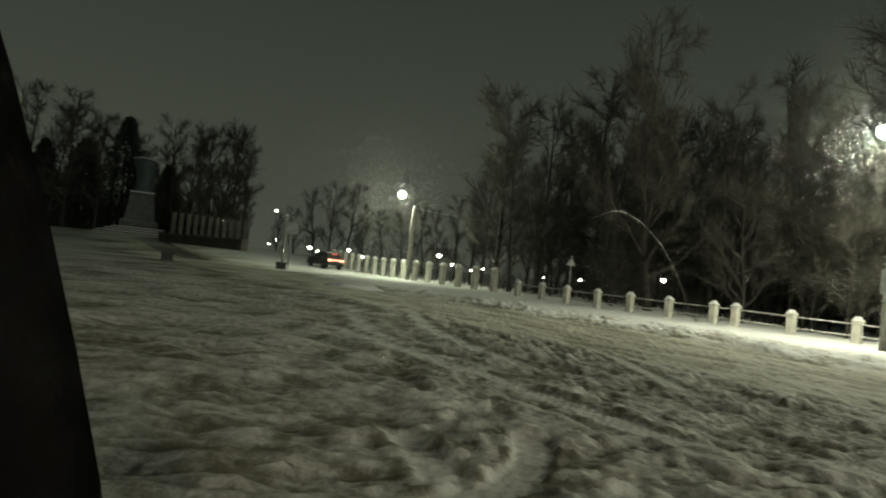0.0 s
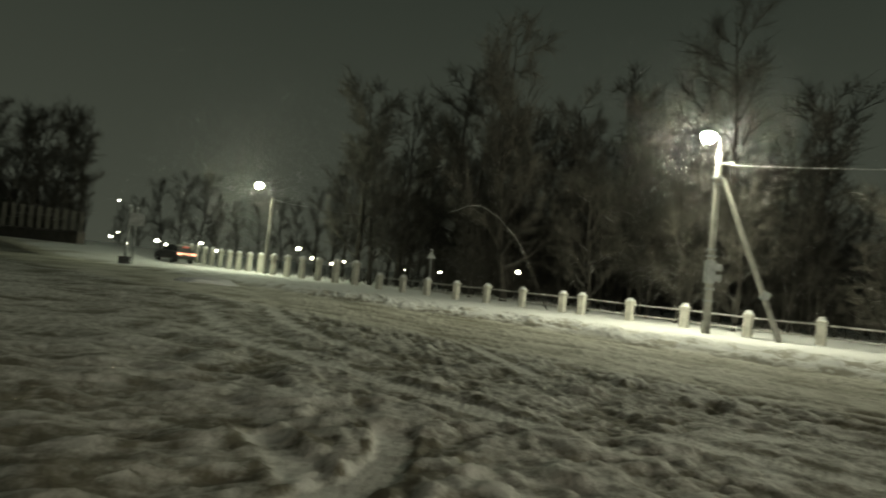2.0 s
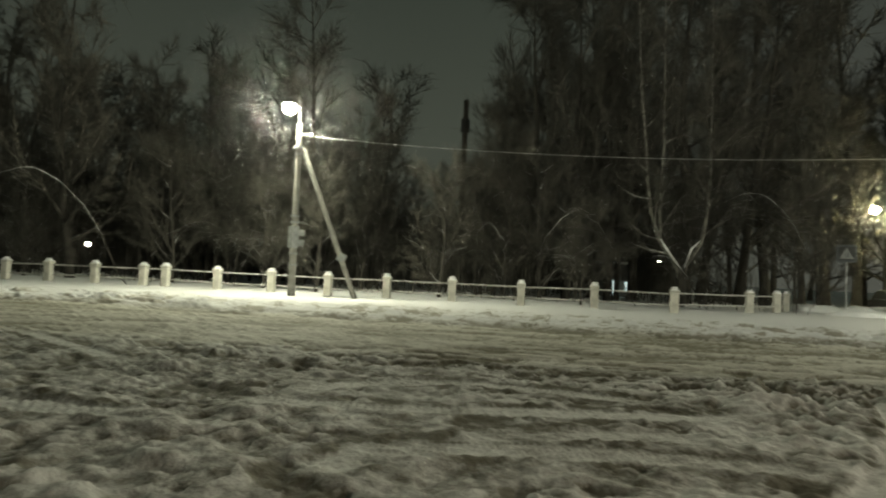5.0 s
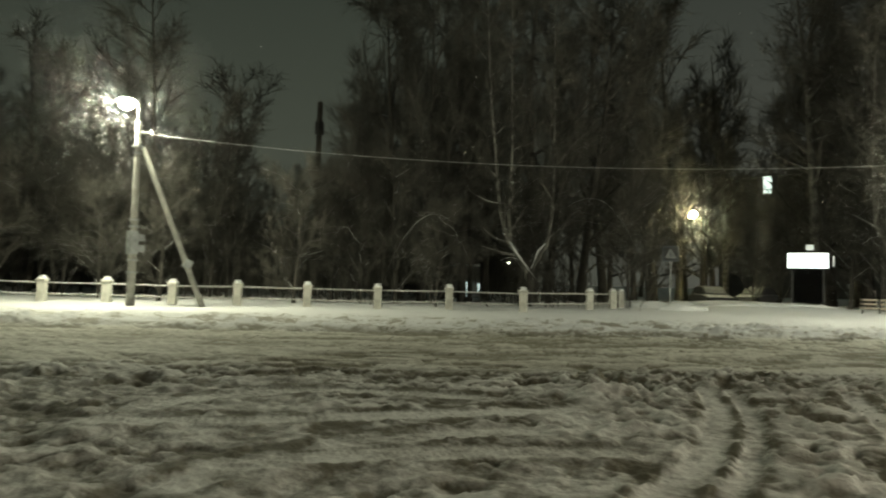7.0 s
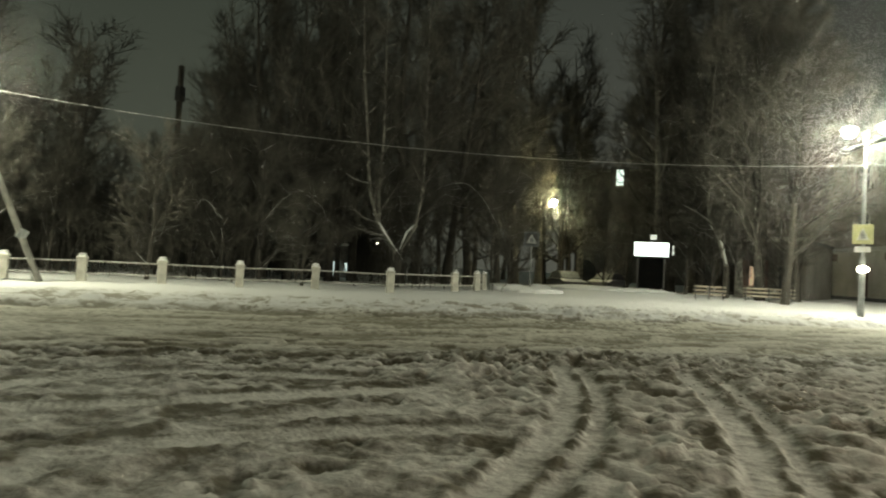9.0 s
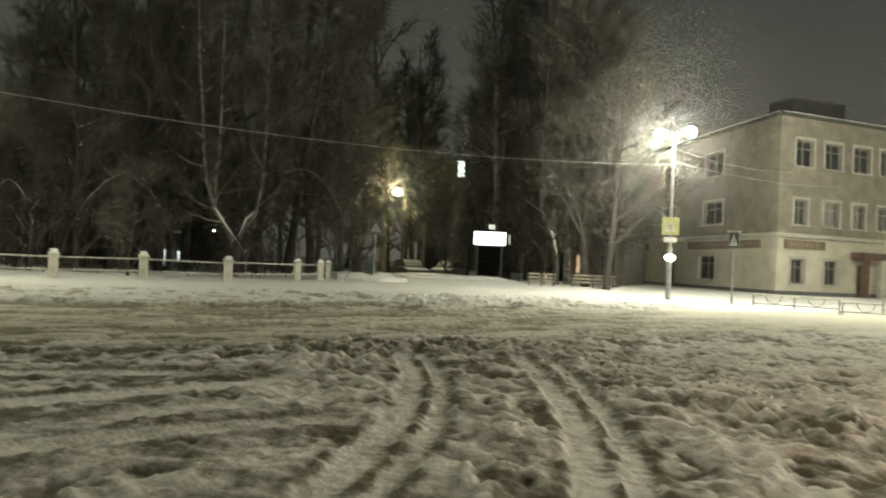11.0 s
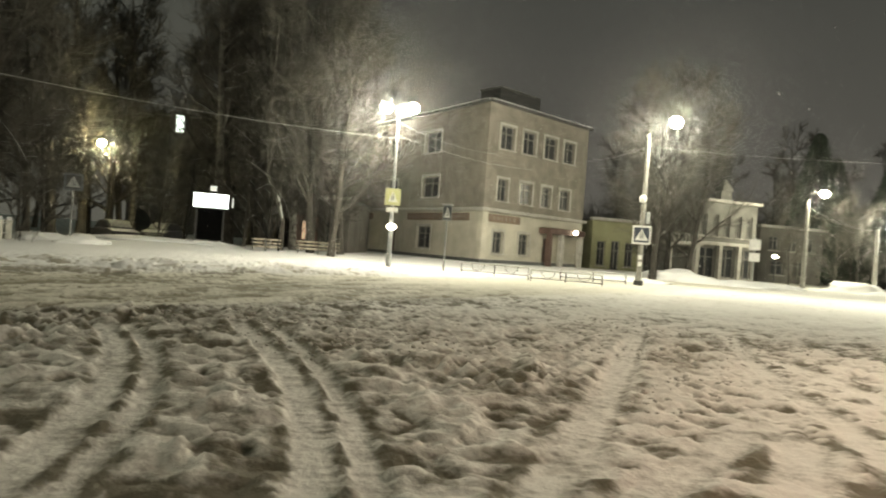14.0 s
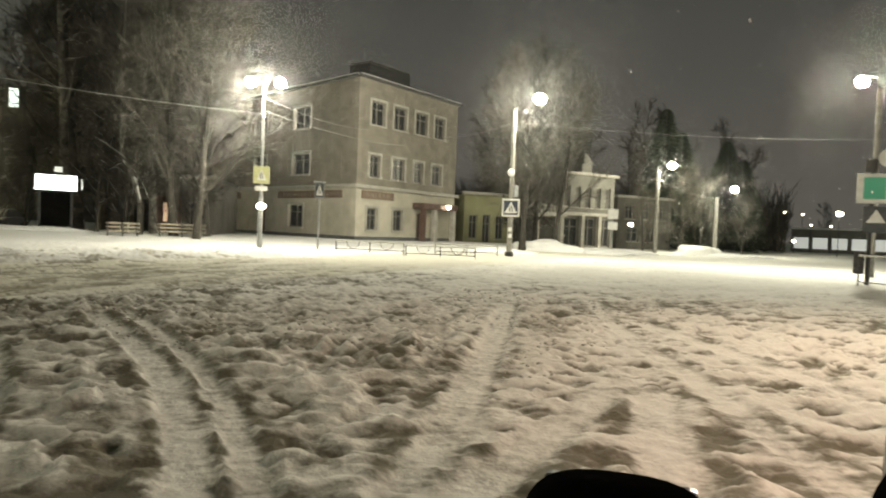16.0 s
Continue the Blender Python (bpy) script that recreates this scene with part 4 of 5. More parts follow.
def along_left(az):
    v = Vector(bearing(az, 1.0))
    return LEN_L - (v.x * HC.y - v.y * HC.x) / (v.y * HL.x - v.x * HL.y)


house = thing("house", "three-storey brick corner house with cream ground floor and white window surrounds", "house", pose(0, 0, 0))
MF = frame_m(HC, HF)
far_l = HC + HL * LEN_L
ML = frame_m(far_l, -HL)
f3 = [(along_front(a), along_front(b), 8.45, 10.1) for a, b in ((-112.1, -113.3), (-114.05, -115.15), (-115.9, -116.95), (-117.55, -118.45))]
f2 = [(along_front(a), along_front(b), 4.75, 6.3) for a, b in ((-112.1, -113.0), (-114.05, -115.1), (-115.9, -116.7), (-117.45, -118.3))]
f1 = [(along_front(a), along_front(b), 1.0, 2.55) for a, b in ((-112.0, -112.9), (-114.25, -115.1))]
fd = [(along_front(-116.35), along_front(-117.0), 0.2, 2.4)]
l2 = [(along_left(a), along_left(b), 5.0, 6.6) for a, b in ((-105.65, -107.05), (-102.6, -103.5))]
l1 = [(along_left(a), along_left(b), 1.0, 2.7) for a, b in ((-105.4, -106.6),)]
ld = [(along_left(-103.0), along_left(-103.55), 0.2, 2.4)]
l3 = [(along_left(a), along_left(b), 8.5, 10.1) for a, b in ((-105.65, -107.0), (-102.6, -103.5))]
part("upper_wall", holed_wall(B(), MF, LEN_F, EAVE, 0.45, f3 + f2, 4.12), M_WALL, house, "dull ochre brick upper storeys")
part("upper_wall", holed_wall(B(), ML, LEN_L, EAVE, 0.45, l3 + l2, 4.12), M_WALL, house)
part("ground_floor_wall", holed_wall(B(), MF, LEN_F, 4.12, 0.45, f1 + fd, 0.0), M_WALL_LOW, house, "cream rendered ground floor")
part("ground_floor_wall", holed_wall(B(), ML, LEN_L, 4.12, 0.45, l1 + ld, 0.0), M_WALL_LOW, house)
for m, ws in ((MF, f3 + f2 + f1), (ML, l3 + l2 + l1)):
    for w in ws:
        window(house, m, *w)
for m, ln in ((MF, LEN_F), (ML, LEN_L)):
    bm = box(B(), ln / 2, -0.12, 3.9, ln + 0.5, 0.3, 0.24, 0.04)
    bm.transform(m)
    part("cornice", bm, M_TRIM, house, "white cornice with a line of snow")
    bm = box(B(), ln / 2, -0.06, 0, ln + 0.2, 0.14, 0.55, 0.02)
    bm.transform(m)
    part("plinth", bm, M_GRANITE, house)
    bm = box(B(), ln / 2, -0.02, EAVE, ln + 0.3, 0.6, 0.16, 0.03)
    bm.transform(m)
    part("eave", bm, M_ROOF, house, "dark eave")
    bm = box(B(), ln / 2, -0.12, EAVE + 0.16, ln + 0.2, 0.3, 0.07, 0.03)
    bm.transform(m)
    part("snow_line", bm, M_SNOW, house, "strip of snow along the eave")
# shop fascias with unreadable writing as bars
for m, u0, u1, z in ((MF, along_front(-111.5), along_front(-114.2), 3.2), (ML, along_left(-109.9), along_left(-104.6), 3.2), (ML, along_left(-101.6), along_left(-99.2), 3.2)):
    lo, hi = min(u0, u1), max(u0, u1)
    bm = box(B(), (lo + hi) / 2, -0.05, z, hi - lo, 0.1, 0.55, 0.01)
    bm.transform(m)
    fascia = part("fascia", bm, M_SIGNBAND, house, "brown shop fascia board")
    k = lo + 0.4
    while k < hi - 0.5:
        bm = box(B(), k + 0.12, -0.11, z + 0.16, 0.22, 0.02, 0.24)
        bm.transform(m)
        part("letter_bar", bm, M_LETTER, fascia)
        k += 0.42
# doors, red porch
for m, d in ((MF, fd[0]), (ML, ld[0])):
    a, b = min(d[0], d[1]), max(d[0], d[1])
    bm = box(B(), (a + b) / 2, 0.2, 0.2, b - a, 0.08, 2.2)
    bm.transform(m)
    dr = part("door", bm, M_REDWALL, house, "red-brown panelled door")
    bm = rod(B(), (b - 0.15, 0.12, 1.1), (b - 0.15, 0.12, 1.35), 0.02, 0.02, 8)
    bm.transform(m)
    part("handle", bm, M_METAL, dr)
pa, pb = along_front(-115.9), along_front(-118.9)
bm = box(B(), (pa + pb) / 2, -0.55, 2.75, pb - pa, 1.1, 0.45, 0.04)
bm.transform(MF)
part("porch_roof", bm, M_REDWALL, house, "red porch canopy")
for u, mt in ((along_front(-117.1), M_TRIM), (along_front(-118.7), M_TRIM), (along_front(-116.1), M_REDWALL)):
    bm = box(B(), u, -0.85, 0.1, 0.36, 0.36, 2.65, 0.02)
    bm.transform(MF)
    part("porch_column", bm, mt, house)
bm = ball(B(), (along_front(-117.9), -1.3, 3.0), 0.16)
bm.transform(MF)
part("porch_lamp", bm, M_LAMP_FAR, house, "round lit porch lamp")
# roof
c0 = HC - HF * 0.3 - HL * 0.3
roof_pts = [c0, HC + HF * (LEN_F + 0.4) - HL * 0.3, HC + HF * (LEN_F + 0.4) + HL * LEN_L, HC - HF * 0.3 + HL * LEN_L]
ridge_a, ridge_b = HC + HF * (LEN_F / 2) + HL * 5.5, HC + HF * (LEN_F / 2) + HL * (LEN_L - 5)
v = [(p.x, p.y, EAVE + 0.17) for p in roof_pts] + [(ridge_a.x, ridge_a.y, EAVE + 1.9), (ridge_b.x, ridge_b.y, EAVE + 1.9)]
raw_part("roof", v, [(0, 1, 4), (1, 2, 5, 4), (2, 3, 5), (3, 0, 4, 5), (3, 2, 1, 0)], M_ROOF, house)
rm = pose(*(HC + HF * 3.7 + HL * 1.7), EAVE + 0.1, 0, 0, math.degrees(math.atan2(HF.y, HF.x)))
bm = box(B(), -0.5, 0, 0, 3.6, 2.0, 1.30, 0.05)
bm.transform(rm)
part("dormer", bm, M_DARK, house, "dark roof dormer")
bm = box(B(), -0.5, -0.1, 1.30, 3.8, 2.3, 0.10, 0.03)
bm.transform(rm)
part("dormer_roof", bm, M_ROOF, house)
bm = box(B(), 2.1, 0.1, 0, 1.5, 1.2, 1.62, 0.06)
bm.transform(rm)
part("chimney", bm, M_DARK, house, "broad dark chimney stack")
back_a, back_b = HC + HF * LEN_F, HC + HF * LEN_F + HL * LEN_L
part("rear_wall", holed_wall(B(), frame_m(back_a, HL), LEN_L, EAVE, 0.4, []), M_WALL, house)
part("rear_wall", holed_wall(B(), frame_m(back_b, -HF), LEN_F, EAVE, 0.4, []), M_WALL, house)


def small_house(az0, d0, az1, d1, height, wall, label, windows, roof="flat", depth=8.0, lower=None):
    """A facade between two bearings, with windows given as (u0, u1, z0, z1) in shares of its length."""
    a, b = Vector(bearing(az0, d0)), Vector(bearing(az1, d1))
    ln = (b - a).length
    m = frame_m(a, b - a)
    h = thing("house", label, "house", pose(0, 0, 0))
    holes = [(u0 * ln, u1 * ln, z0, z1) for u0, u1, z0, z1 in windows]
    part("front_wall", holed_wall(B(), m, ln, height, 0.4, holes), wall, h)
    for w in holes:
        window(h, m, *w, trim=False)
    for x in (0.2, ln - 0.2):
        bm = box(B(), x, depth / 2 + 0.2, 0, 0.4, depth - 0.4, height)
        bm.transform(m)
        part("side_wall", bm, wall, h)
    bm = box(B(), ln / 2, depth, 0, ln, 0.4, height)
    bm.transform(m)
    part("rear_wall", bm, wall, h)
    bm = box(B(), ln / 2, -0.1, height, ln + 0.5, 0.5, 0.25, 0.05)
    bm.transform(m)
    part("cornice", bm, M_TRIM, h)
    bm = box(B(), ln / 2, depth / 2 + 0.2, height, ln + 0.2, depth, 0.14)
    bm.transform(m)
    part("roof", bm, M_ROOF, h)
    return h, m, ln


small_house(-120.4, 56, -124.2, 58, 4.3, M_WALL_GREEN, "low yellow-green rendered shop", [(0.12, 0.3, 0.6, 2.6), (0.42, 0.6, 0.2, 2.7), (0.72, 0.9, 0.6, 2.6)])
h3, m3, ln3 = small_house(-128.6, 58, -133.0, 62, 6.5, M_WALL_PALE, "pale two-storey house with tall narrow windows and open ground floor", [(0.08, 0.17, 3.7, 5.5), (0.27, 0.36, 3.7, 5.5), (0.46, 0.55, 3.7, 5.5), (0.65, 0.74, 3.7, 5.5), (0.84, 0.93, 3.7, 5.5), (0.06, 0.34, 0.3, 2.75), (0.42, 0.66, 0.3, 2.75), (0.74, 0.95, 0.3, 2.75)])
bm = box(B(), ln3 / 2, -0.12, 2.95, ln3 + 0.2, 0.35, 0.28, 0.03)
bm.transform(m3)
part("string_course", bm, M_TRIM, h3, "pale ledge with snow")
for u in (0.38, 0.70):
    bm = box(B(), ln3 * u, -0.2, 0, 0.34, 0.34, 2.95, 0.03)
    bm.transform(m3)
    part("porch_column", bm, M_TRIM, h3)
bm = box(B(), -1.5, 0.4, 2.75, 3.2, 2.6, 0.3, 0.03)
bm.transform(m3)
part("porch_roof", bm, M_TRIM, h3, "pale flat porch roof")
for x_ in (-2.9, -0.3):
    bm = box(B(), x_, -0.6, 0, 0.36, 0.36, 2.75, 0.03)
    bm.transform(m3)
    part("porch_column", bm, M_TRIM, h3)
for k in range(9):
    bm = box(B(), -2.9 + 0.34 * k, -0.75, 3.05, 0.12, 0.12, 0.55, 0.02)
    bm.transform(m3)
    part("baluster", bm, M_TRIM, h3)
bm = box(B(), -1.5, -0.75, 3.6, 3.1, 0.2, 0.1, 0.02)
bm.transform(m3)
part("balcony_rail", bm, M_TRIM, h3)
bm = box(B(), ln3 * 0.45, 0.3, 6.6, 1.1, 0.7, 0.9, 0.04)
bm.transform(m3)
bmesh.ops.create_cone(bm, cap_ends=True, segments=4, radius1=0.8, radius2=0.15, depth=1.0, matrix=m3 @ Matrix.Translation((ln3 * 0.45, 0.3, 8.0)) @ pose(0, 0, 0, 0, 0, 45))
part("roof_turret", bm, M_WALL_PALE, h3)
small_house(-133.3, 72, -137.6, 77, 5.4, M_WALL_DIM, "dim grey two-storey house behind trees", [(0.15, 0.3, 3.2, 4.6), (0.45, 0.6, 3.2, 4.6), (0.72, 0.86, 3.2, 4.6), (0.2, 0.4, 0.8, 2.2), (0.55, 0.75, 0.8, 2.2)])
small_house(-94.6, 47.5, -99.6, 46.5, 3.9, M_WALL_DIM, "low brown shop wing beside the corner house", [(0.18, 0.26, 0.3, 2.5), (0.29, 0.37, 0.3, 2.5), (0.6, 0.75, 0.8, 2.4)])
# lit red doorway of the wing
rx_, ry_ = bearing(-96.05, 46.3)
door = thing("shop_door", "red-framed shop door with a lit pane", "door", pose(rx_, ry_, 0.05, 0, 0, -95))
part("surround", box(B(), 0, 0.02, 0, 1.5, 0.22, 2.6, 0.02), M_REDWALL, door)
part("pane", box(B(), -0.15, -0.11, 1.0, 0.30, 0.03, 1.2), M_WINDOW_WARM, door, "warm lit glass")
part("pane", box(B(), 0.25, -0.11, 1.0, 0.25, 0.03, 1.2), M_WINDOW_WARM, door)
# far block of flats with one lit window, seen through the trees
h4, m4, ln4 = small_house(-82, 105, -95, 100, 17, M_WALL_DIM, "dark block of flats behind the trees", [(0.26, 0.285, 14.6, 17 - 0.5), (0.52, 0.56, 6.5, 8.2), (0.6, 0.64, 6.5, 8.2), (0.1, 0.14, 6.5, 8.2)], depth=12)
# Lit window stands nearer than the flats, on an added dark backing.
bx0, by0 = bearing(-85.5, 57)
lit = thing("lit_balcony", "single lit stairwell window high on the flats", "window", pose(bx0, by0, 8.7, 0, 0, -85))
part("pane", box(B(), 0, 0, 0.1, 0.56, 0.06, 1.3), M_WINDOW_LIT, lit)
part("frame", box(B(), 0, 0.08, 0.04, 0.68, 0.08, 1.42, 0.02), M_TRIM, lit)
part("window_backing", box(B(), 0, 1.1, -8.8, 1.5, 1.9, 10.5, 0.05), M_DARK, lit, "added dark backing behind the lit window")
# lit advertising screen on a stand
bbx, bby = bearing(-88.25, 44)
bb = thing("billboard", "bright white lit billboard on a dark stand", "billboard", pose(bbx, bby, zg(bbx, bby), 0, 0, -88))
part("screen", box(B(), 0, -0.12, 2.30, 2.08, 0.06, 0.86), M_COOLGLOW, bb, "glowing white panel")
part("case", box(B(), 0, 0, 2.23, 2.2, 0.16, 1.0, 0.03), M_DARK, bb)
for k in (-0.8, 0.8):
    part("leg", box(B(), k, 0.05, 0, 0.14, 0.12, 2.24, 0.02), M_DARK, bb)
part("lower_panel", box(B(), 0, 0.02, 0.25, 1.5, 0.08, 1.95, 0.02), M_TRIMBLACK, bb, "dark lower panel")
part("side_light", box(B(), 1.3, -0.05, 2.4, 0.08, 0.08, 0.6), M_SHOPGLOW, bb)
part("top_light", box(B(), 0.1, -0.05, 3.35, 0.4, 0.08, 0.3), M_SHOPGLOW, bb)
# lit kiosk seen between the posts
kx, ky = bearing(-61.5, 50)
kiosk = thing("kiosk", "small kiosk with a cool lit window among trees", "kiosk", pose(kx, ky, 0, 0, 0, -61))
part("body", box(B(), 0, 1.0, 0, 2.6, 1.9, 2.5, 0.04), M_WALL_DIM, kiosk)
part("pane", box(B(), 0, -0.02, 0.15, 0.75, 0.06, 1.15), M_KIOSKGLOW, kiosk)
part("pane", box(B(), 0.85, -0.02, 0.5, 0.2, 0.06, 0.7), M_KIOSKGLOW, kiosk)
part("roof", box(B(), 0, 0.9, 2.5, 3.0, 2.4, 0.15, 0.03), M_SNOW, kiosk)
# bright shop far along the street
sx_, sy_ = bearing(-150.3, 118)
shop = thing("shop", "long pale shop with a lit front", "shop", pose(sx_, sy_, 0, 0, 0, -150))
part("body", box(B(), 0, 4, 0, 16, 8, 3.6, 0.05), M_WALL_PALE, shop)
for k in range(6):
    part("pane", box(B(), -6.6 + k * 2.6, -0.05, 0.6, 2.0, 0.06, 1.7), M_SHOPGLOW, shop)
part("roof", box(B(), 0, 4, 3.6, 16.5, 8.6, 0.2, 0.04), M_SNOW, shop)


# ---- road signs ----
def sign_post(x, y, height, label, plates, r=0.04, category="road sign", z=None):
    """plates: (z centre, width, height, kind, forward offset); they face the square."""
    t = thing("road_sign", label, category, pose(x, y, zg(x, y) - 0.05 if z is None else z, 0, 0, az_of(x, y)))
    if height:
        part("post", rod(B(), (0, 0, 0), (0, 0, height), r, r, 10), M_METAL, t)
        part("snow_cap", ball(B(), (0, 0, height), r * 1.6, 1, 1, 0.6, 8), M_SNOW, t)
    for zc, w, h, kind, off in plates:
        y0 = -off
        if kind in ("crossing", "crossing_yellow", "crossing_dark", "crossing_shade"):
            # crossing_shade: the backlit look is put into darker sign colours.
            outer = {"crossing": M_WHITE, "crossing_yellow": M_YELLOW, "crossing_dark": M_METAL, "crossing_shade": M_SIGNDARK}[kind]
            plate = part("plate", box(B(), 0, y0, zc - h / 2, w, 0.03, h, 0.01), outer, t, "square crossing sign")
            if kind == "crossing_yellow":
                part("field", box(B(), 0, y0 - 0.02, zc - h * 0.32, w * 0.66, 0.012, h * 0.64), M_YELLOW, plate)
            else:
                part("field", box(B(), 0, y0 - 0.02, zc - h * 0.40, w * 0.82, 0.012, h * 0.80), M_BLUE if kind == "crossing" else M_SIGNDARK if kind == "crossing_dark" else M_DARK, plate)
            q = 0.36 if kind != "crossing_yellow" else 0.3
            v = [(-w * q, y0 - 0.034, zc - h * 0.30), (w * q, y0 - 0.034, zc - h * 0.30), (0, y0 - 0.034, zc + h * 0.34), (-w * q, y0 - 0.022, zc - h * 0.30), (w * q, y0 - 0.022, zc - h * 0.30), (0, y0 - 0.022, zc + h * 0.34)]
            tri = raw_part("triangle", v, [(0, 1, 2), (3, 5, 4), (0, 3, 4, 1), (1, 4, 5, 2), (2, 5, 3, 0)], M_METAL if kind == "crossing_shade" else M_WHITE, plate)
            for dx in (-0.08, 0.0, 0.08):
                part("bar", box(B(), dx * w, y0 - 0.042, zc - h * 0.22, w * 0.04, 0.01, h * (0.30 if dx else 0.42)), M_SIGNDARK, plate)
        elif kind == "plain":
            part("plate", box(B(), 0, y0, zc - h / 2, w, 0.03, h, 0.01), M_WHITE, t, "white plate")
        elif kind == "grey":
            part("plate", box(B(), 0, y0, zc - h / 2, w, 0.03, h, 0.01), M_METAL, t, "grey back of a plate")
        elif kind == "triangle":
            v = [(-w / 2, y0 - 0.015, zc - h / 2), (w / 2, y0 - 0.015, zc - h / 2), (0, y0 - 0.015, zc + h / 2), (-w / 2, y0 + 0.015, zc - h / 2), (w / 2, y0 + 0.015, zc - h / 2), (0, y0 + 0.015, zc + h / 2)]
            raw_part("plate", v, [(0, 1, 2), (3, 5, 4), (0, 3, 4, 1), (1, 4, 5, 2), (2, 5, 3, 0)], M_METAL, t)
        elif kind == "lamp":
            part("lamp", ball(B(), (w * 0.2, y0, zc), w, 1.3, 0.8, 0.8), M_LAMP_FAR, t, "glowing white lamp")
    return t


def on_pole(x, y, off):
    d = math.hypot(x, y)
    return x - x / d * off, y - y / d * off


sign_post(*on_pole(cx_, cy_, 0.14), 0, "yellow-bordered crossing sign with lamp on the lamp pole", [(3.35, 0.72, 0.78, "crossing_yellow", 0), (2.75, 0.55, 0.22, "plain", 0), (1.95, 0.17, 0.2, "lamp", 0.05)])
sign_post(*bearing(-107.95, 29.4), 3.1, "thin grey post with a narrow crossing sign", [(2.75, 0.42, 0.75, "crossing_dark", 0.05), (3.1, 0.5, 0.07, "plain", 0.03)])
sign_post(*on_pole(dx_, dy_, 0.20), 0, "white-bordered blue crossing sign on a concrete pole", [(2.65, 0.92, 0.95, "crossing", 0)])
sign_post(*bearing(-78.35, 38.2), 3.3, "crossing sign seen dark against the lane light", [(3.05, 0.85, 0.85, "crossing_shade", 0.05)])
sign_post(*bearing(-133.0, 52), 3.3, "post with two white plates", [(2.9, 0.75, 0.75, "plain", 0.05), (2.0, 0.7, 0.6, "plain", 0.05)], 0.05)
sign_post(*bearing(12.95, 50), 3.9, "post with a broad pale board seen from behind", [(3.1, 0.95, 0.85, "grey", 0.06)], 0.05)
sign_post(*bearing(13.45, 50.5), 4.0, "dark plain post beside the board", [], 0.09)
sign_post(*bearing(-11.1, 43), 2.9, "white warning triangle on a dark post", [(2.6, 0.6, 0.52, "triangle", 0.06)])
# camera, box and foot band on the crossing pole
part("camera", ball(B(), (-0.22, 0.22, 4.55), 0.2), M_WHITE, poleD, "white dome camera", True)
part("camera_arm", rod(B(), (0, 0, 4.5), (-0.3, 0.2, 4.6), 0.03, 0.03, 8), M_METAL, poleD)
part("control_box", box(B(), 0.0, -0.2, 3.3, 0.35, 0.25, 0.6, 0.02), M_METAL, poleD)
for k in (1.1, 1.45):
    part("notice", box(B(), -0.16, 0.1, k, 0.03, 0.22, 0.22), M_WHITE, poleD)
part("foot_band", rod(B(), (0, 0, 0.1), (0, 0, 0.36), 0.24, 0.23, 10), M_DARK, poleD, "black painted foot")

# traffic signal post with a green board and railing
tx, ty = bearing(-151.45, 25.5)
sig = thing("traffic_signal", "signal post with a white-framed green board and signs", "traffic signal", pose(tx, ty, zg(tx, ty), 0, 0, -151.75))
part("post", rod(B(), (0, 0, 0), (0, 0, 4.0), 0.07, 0.06, 10), M_DARK, sig)
part("board", box(B(), 0.05, -0.1, 2.65, 0.95, 0.06, 0.95, 0.02), M_WHITE, sig, "pale frame")
part("green_panel", box(B(), 0.08, -0.15, 2.78, 0.62, 0.04, 0.7), M_GREENGLOW, sig, "faint green lit panel")
part("signal_head", box(B(), -0.05, -0.12, 3.65, 0.32, 0.25, 0.42, 0.03), M_DARK, sig)
part("round_sign", rod(B(), (0.42, -0.1, 4.1), (0.42, -0.13, 4.1), 0.3, 0.3, 20), M_WHITE, sig, "round white sign")
part("plate", box(B(), 0.15, -0.1, 1.7, 0.75, 0.05, 0.85, 0.01), M_SIGNDARK, sig)
v = [(-0.12, -0.14, 2.02), (0.42, -0.14, 2.02), (0.15, -0.14, 2.45), (-0.12, -0.126, 2.02), (0.42, -0.126, 2.02), (0.15, -0.126, 2.45)]
raw_part("triangle", v, [(0, 1, 2), (3, 5, 4), (0, 3, 4, 1), (1, 4, 5, 2), (2, 5, 3, 0)], M_WHITE, sig)
part("bin", box(B(), -0.25, -0.1, 0.35, 0.3, 0.3, 0.75, 0.03), M_DARK, sig)


def guard_rail(a, b, height=0.5, rings=True, base=0.0):
    a, b = Vector((*a, 0)), Vector((*b, 0))
    t = thing("guard_rail", "low dark pedestrian railing with snow on the top bar", "railing", pose(a.x, a.y, zg(a.x, a.y)), "pedestrian railings")
    d = b - a
    for k in (0, 0.5, 1):
        part("upright", rod(B(), (d.x * k, d.y * k, -0.1), (d.x * k, d.y * k, height), 0.025, 0.025, 8), M_DARK, t)
    part("top_bar", rod(B(), (0, 0, height), (d.x, d.y, height), 0.032, 0.032, 8), M_RAIL, t)
    part("low_bar", rod(B(), (0, 0, 0.14), (d.x, d.y, 0.14), 0.018, 0.018, 8), M_DARK, t)
    if rings:
        for k in (0.25, 0.75):
            c, w = d * k, d.normalized()
            path = [Vector((c.x, c.y, height * 0.95)) + w * (0.3 * math.cos(q)) + Vector((0, 0, 0.3 * math.sin(q))) for q in [math.pi + math.pi * i / 10 for i in range(11)]]
            v, f = [], []
            tube(v, f, path, [0.014] * 11, 5)
            raw_part("arc", v, f, M_DARK, t)


guard_rail(bearing(-109.5, 30.8), bearing(-115.3, 30.2))
guard_rail(bearing(-115.5, 30.2), bearing(-121.5, 29.6))
guard_rail(bearing(-118.0, 33.5), bearing(-123.4, 34.5), rings=False)
guard_rail(bearing(-150.9, 24.3), bearing(-155.0, 22.5), 0.95, False)


def bench_rack(az0, az1, d):
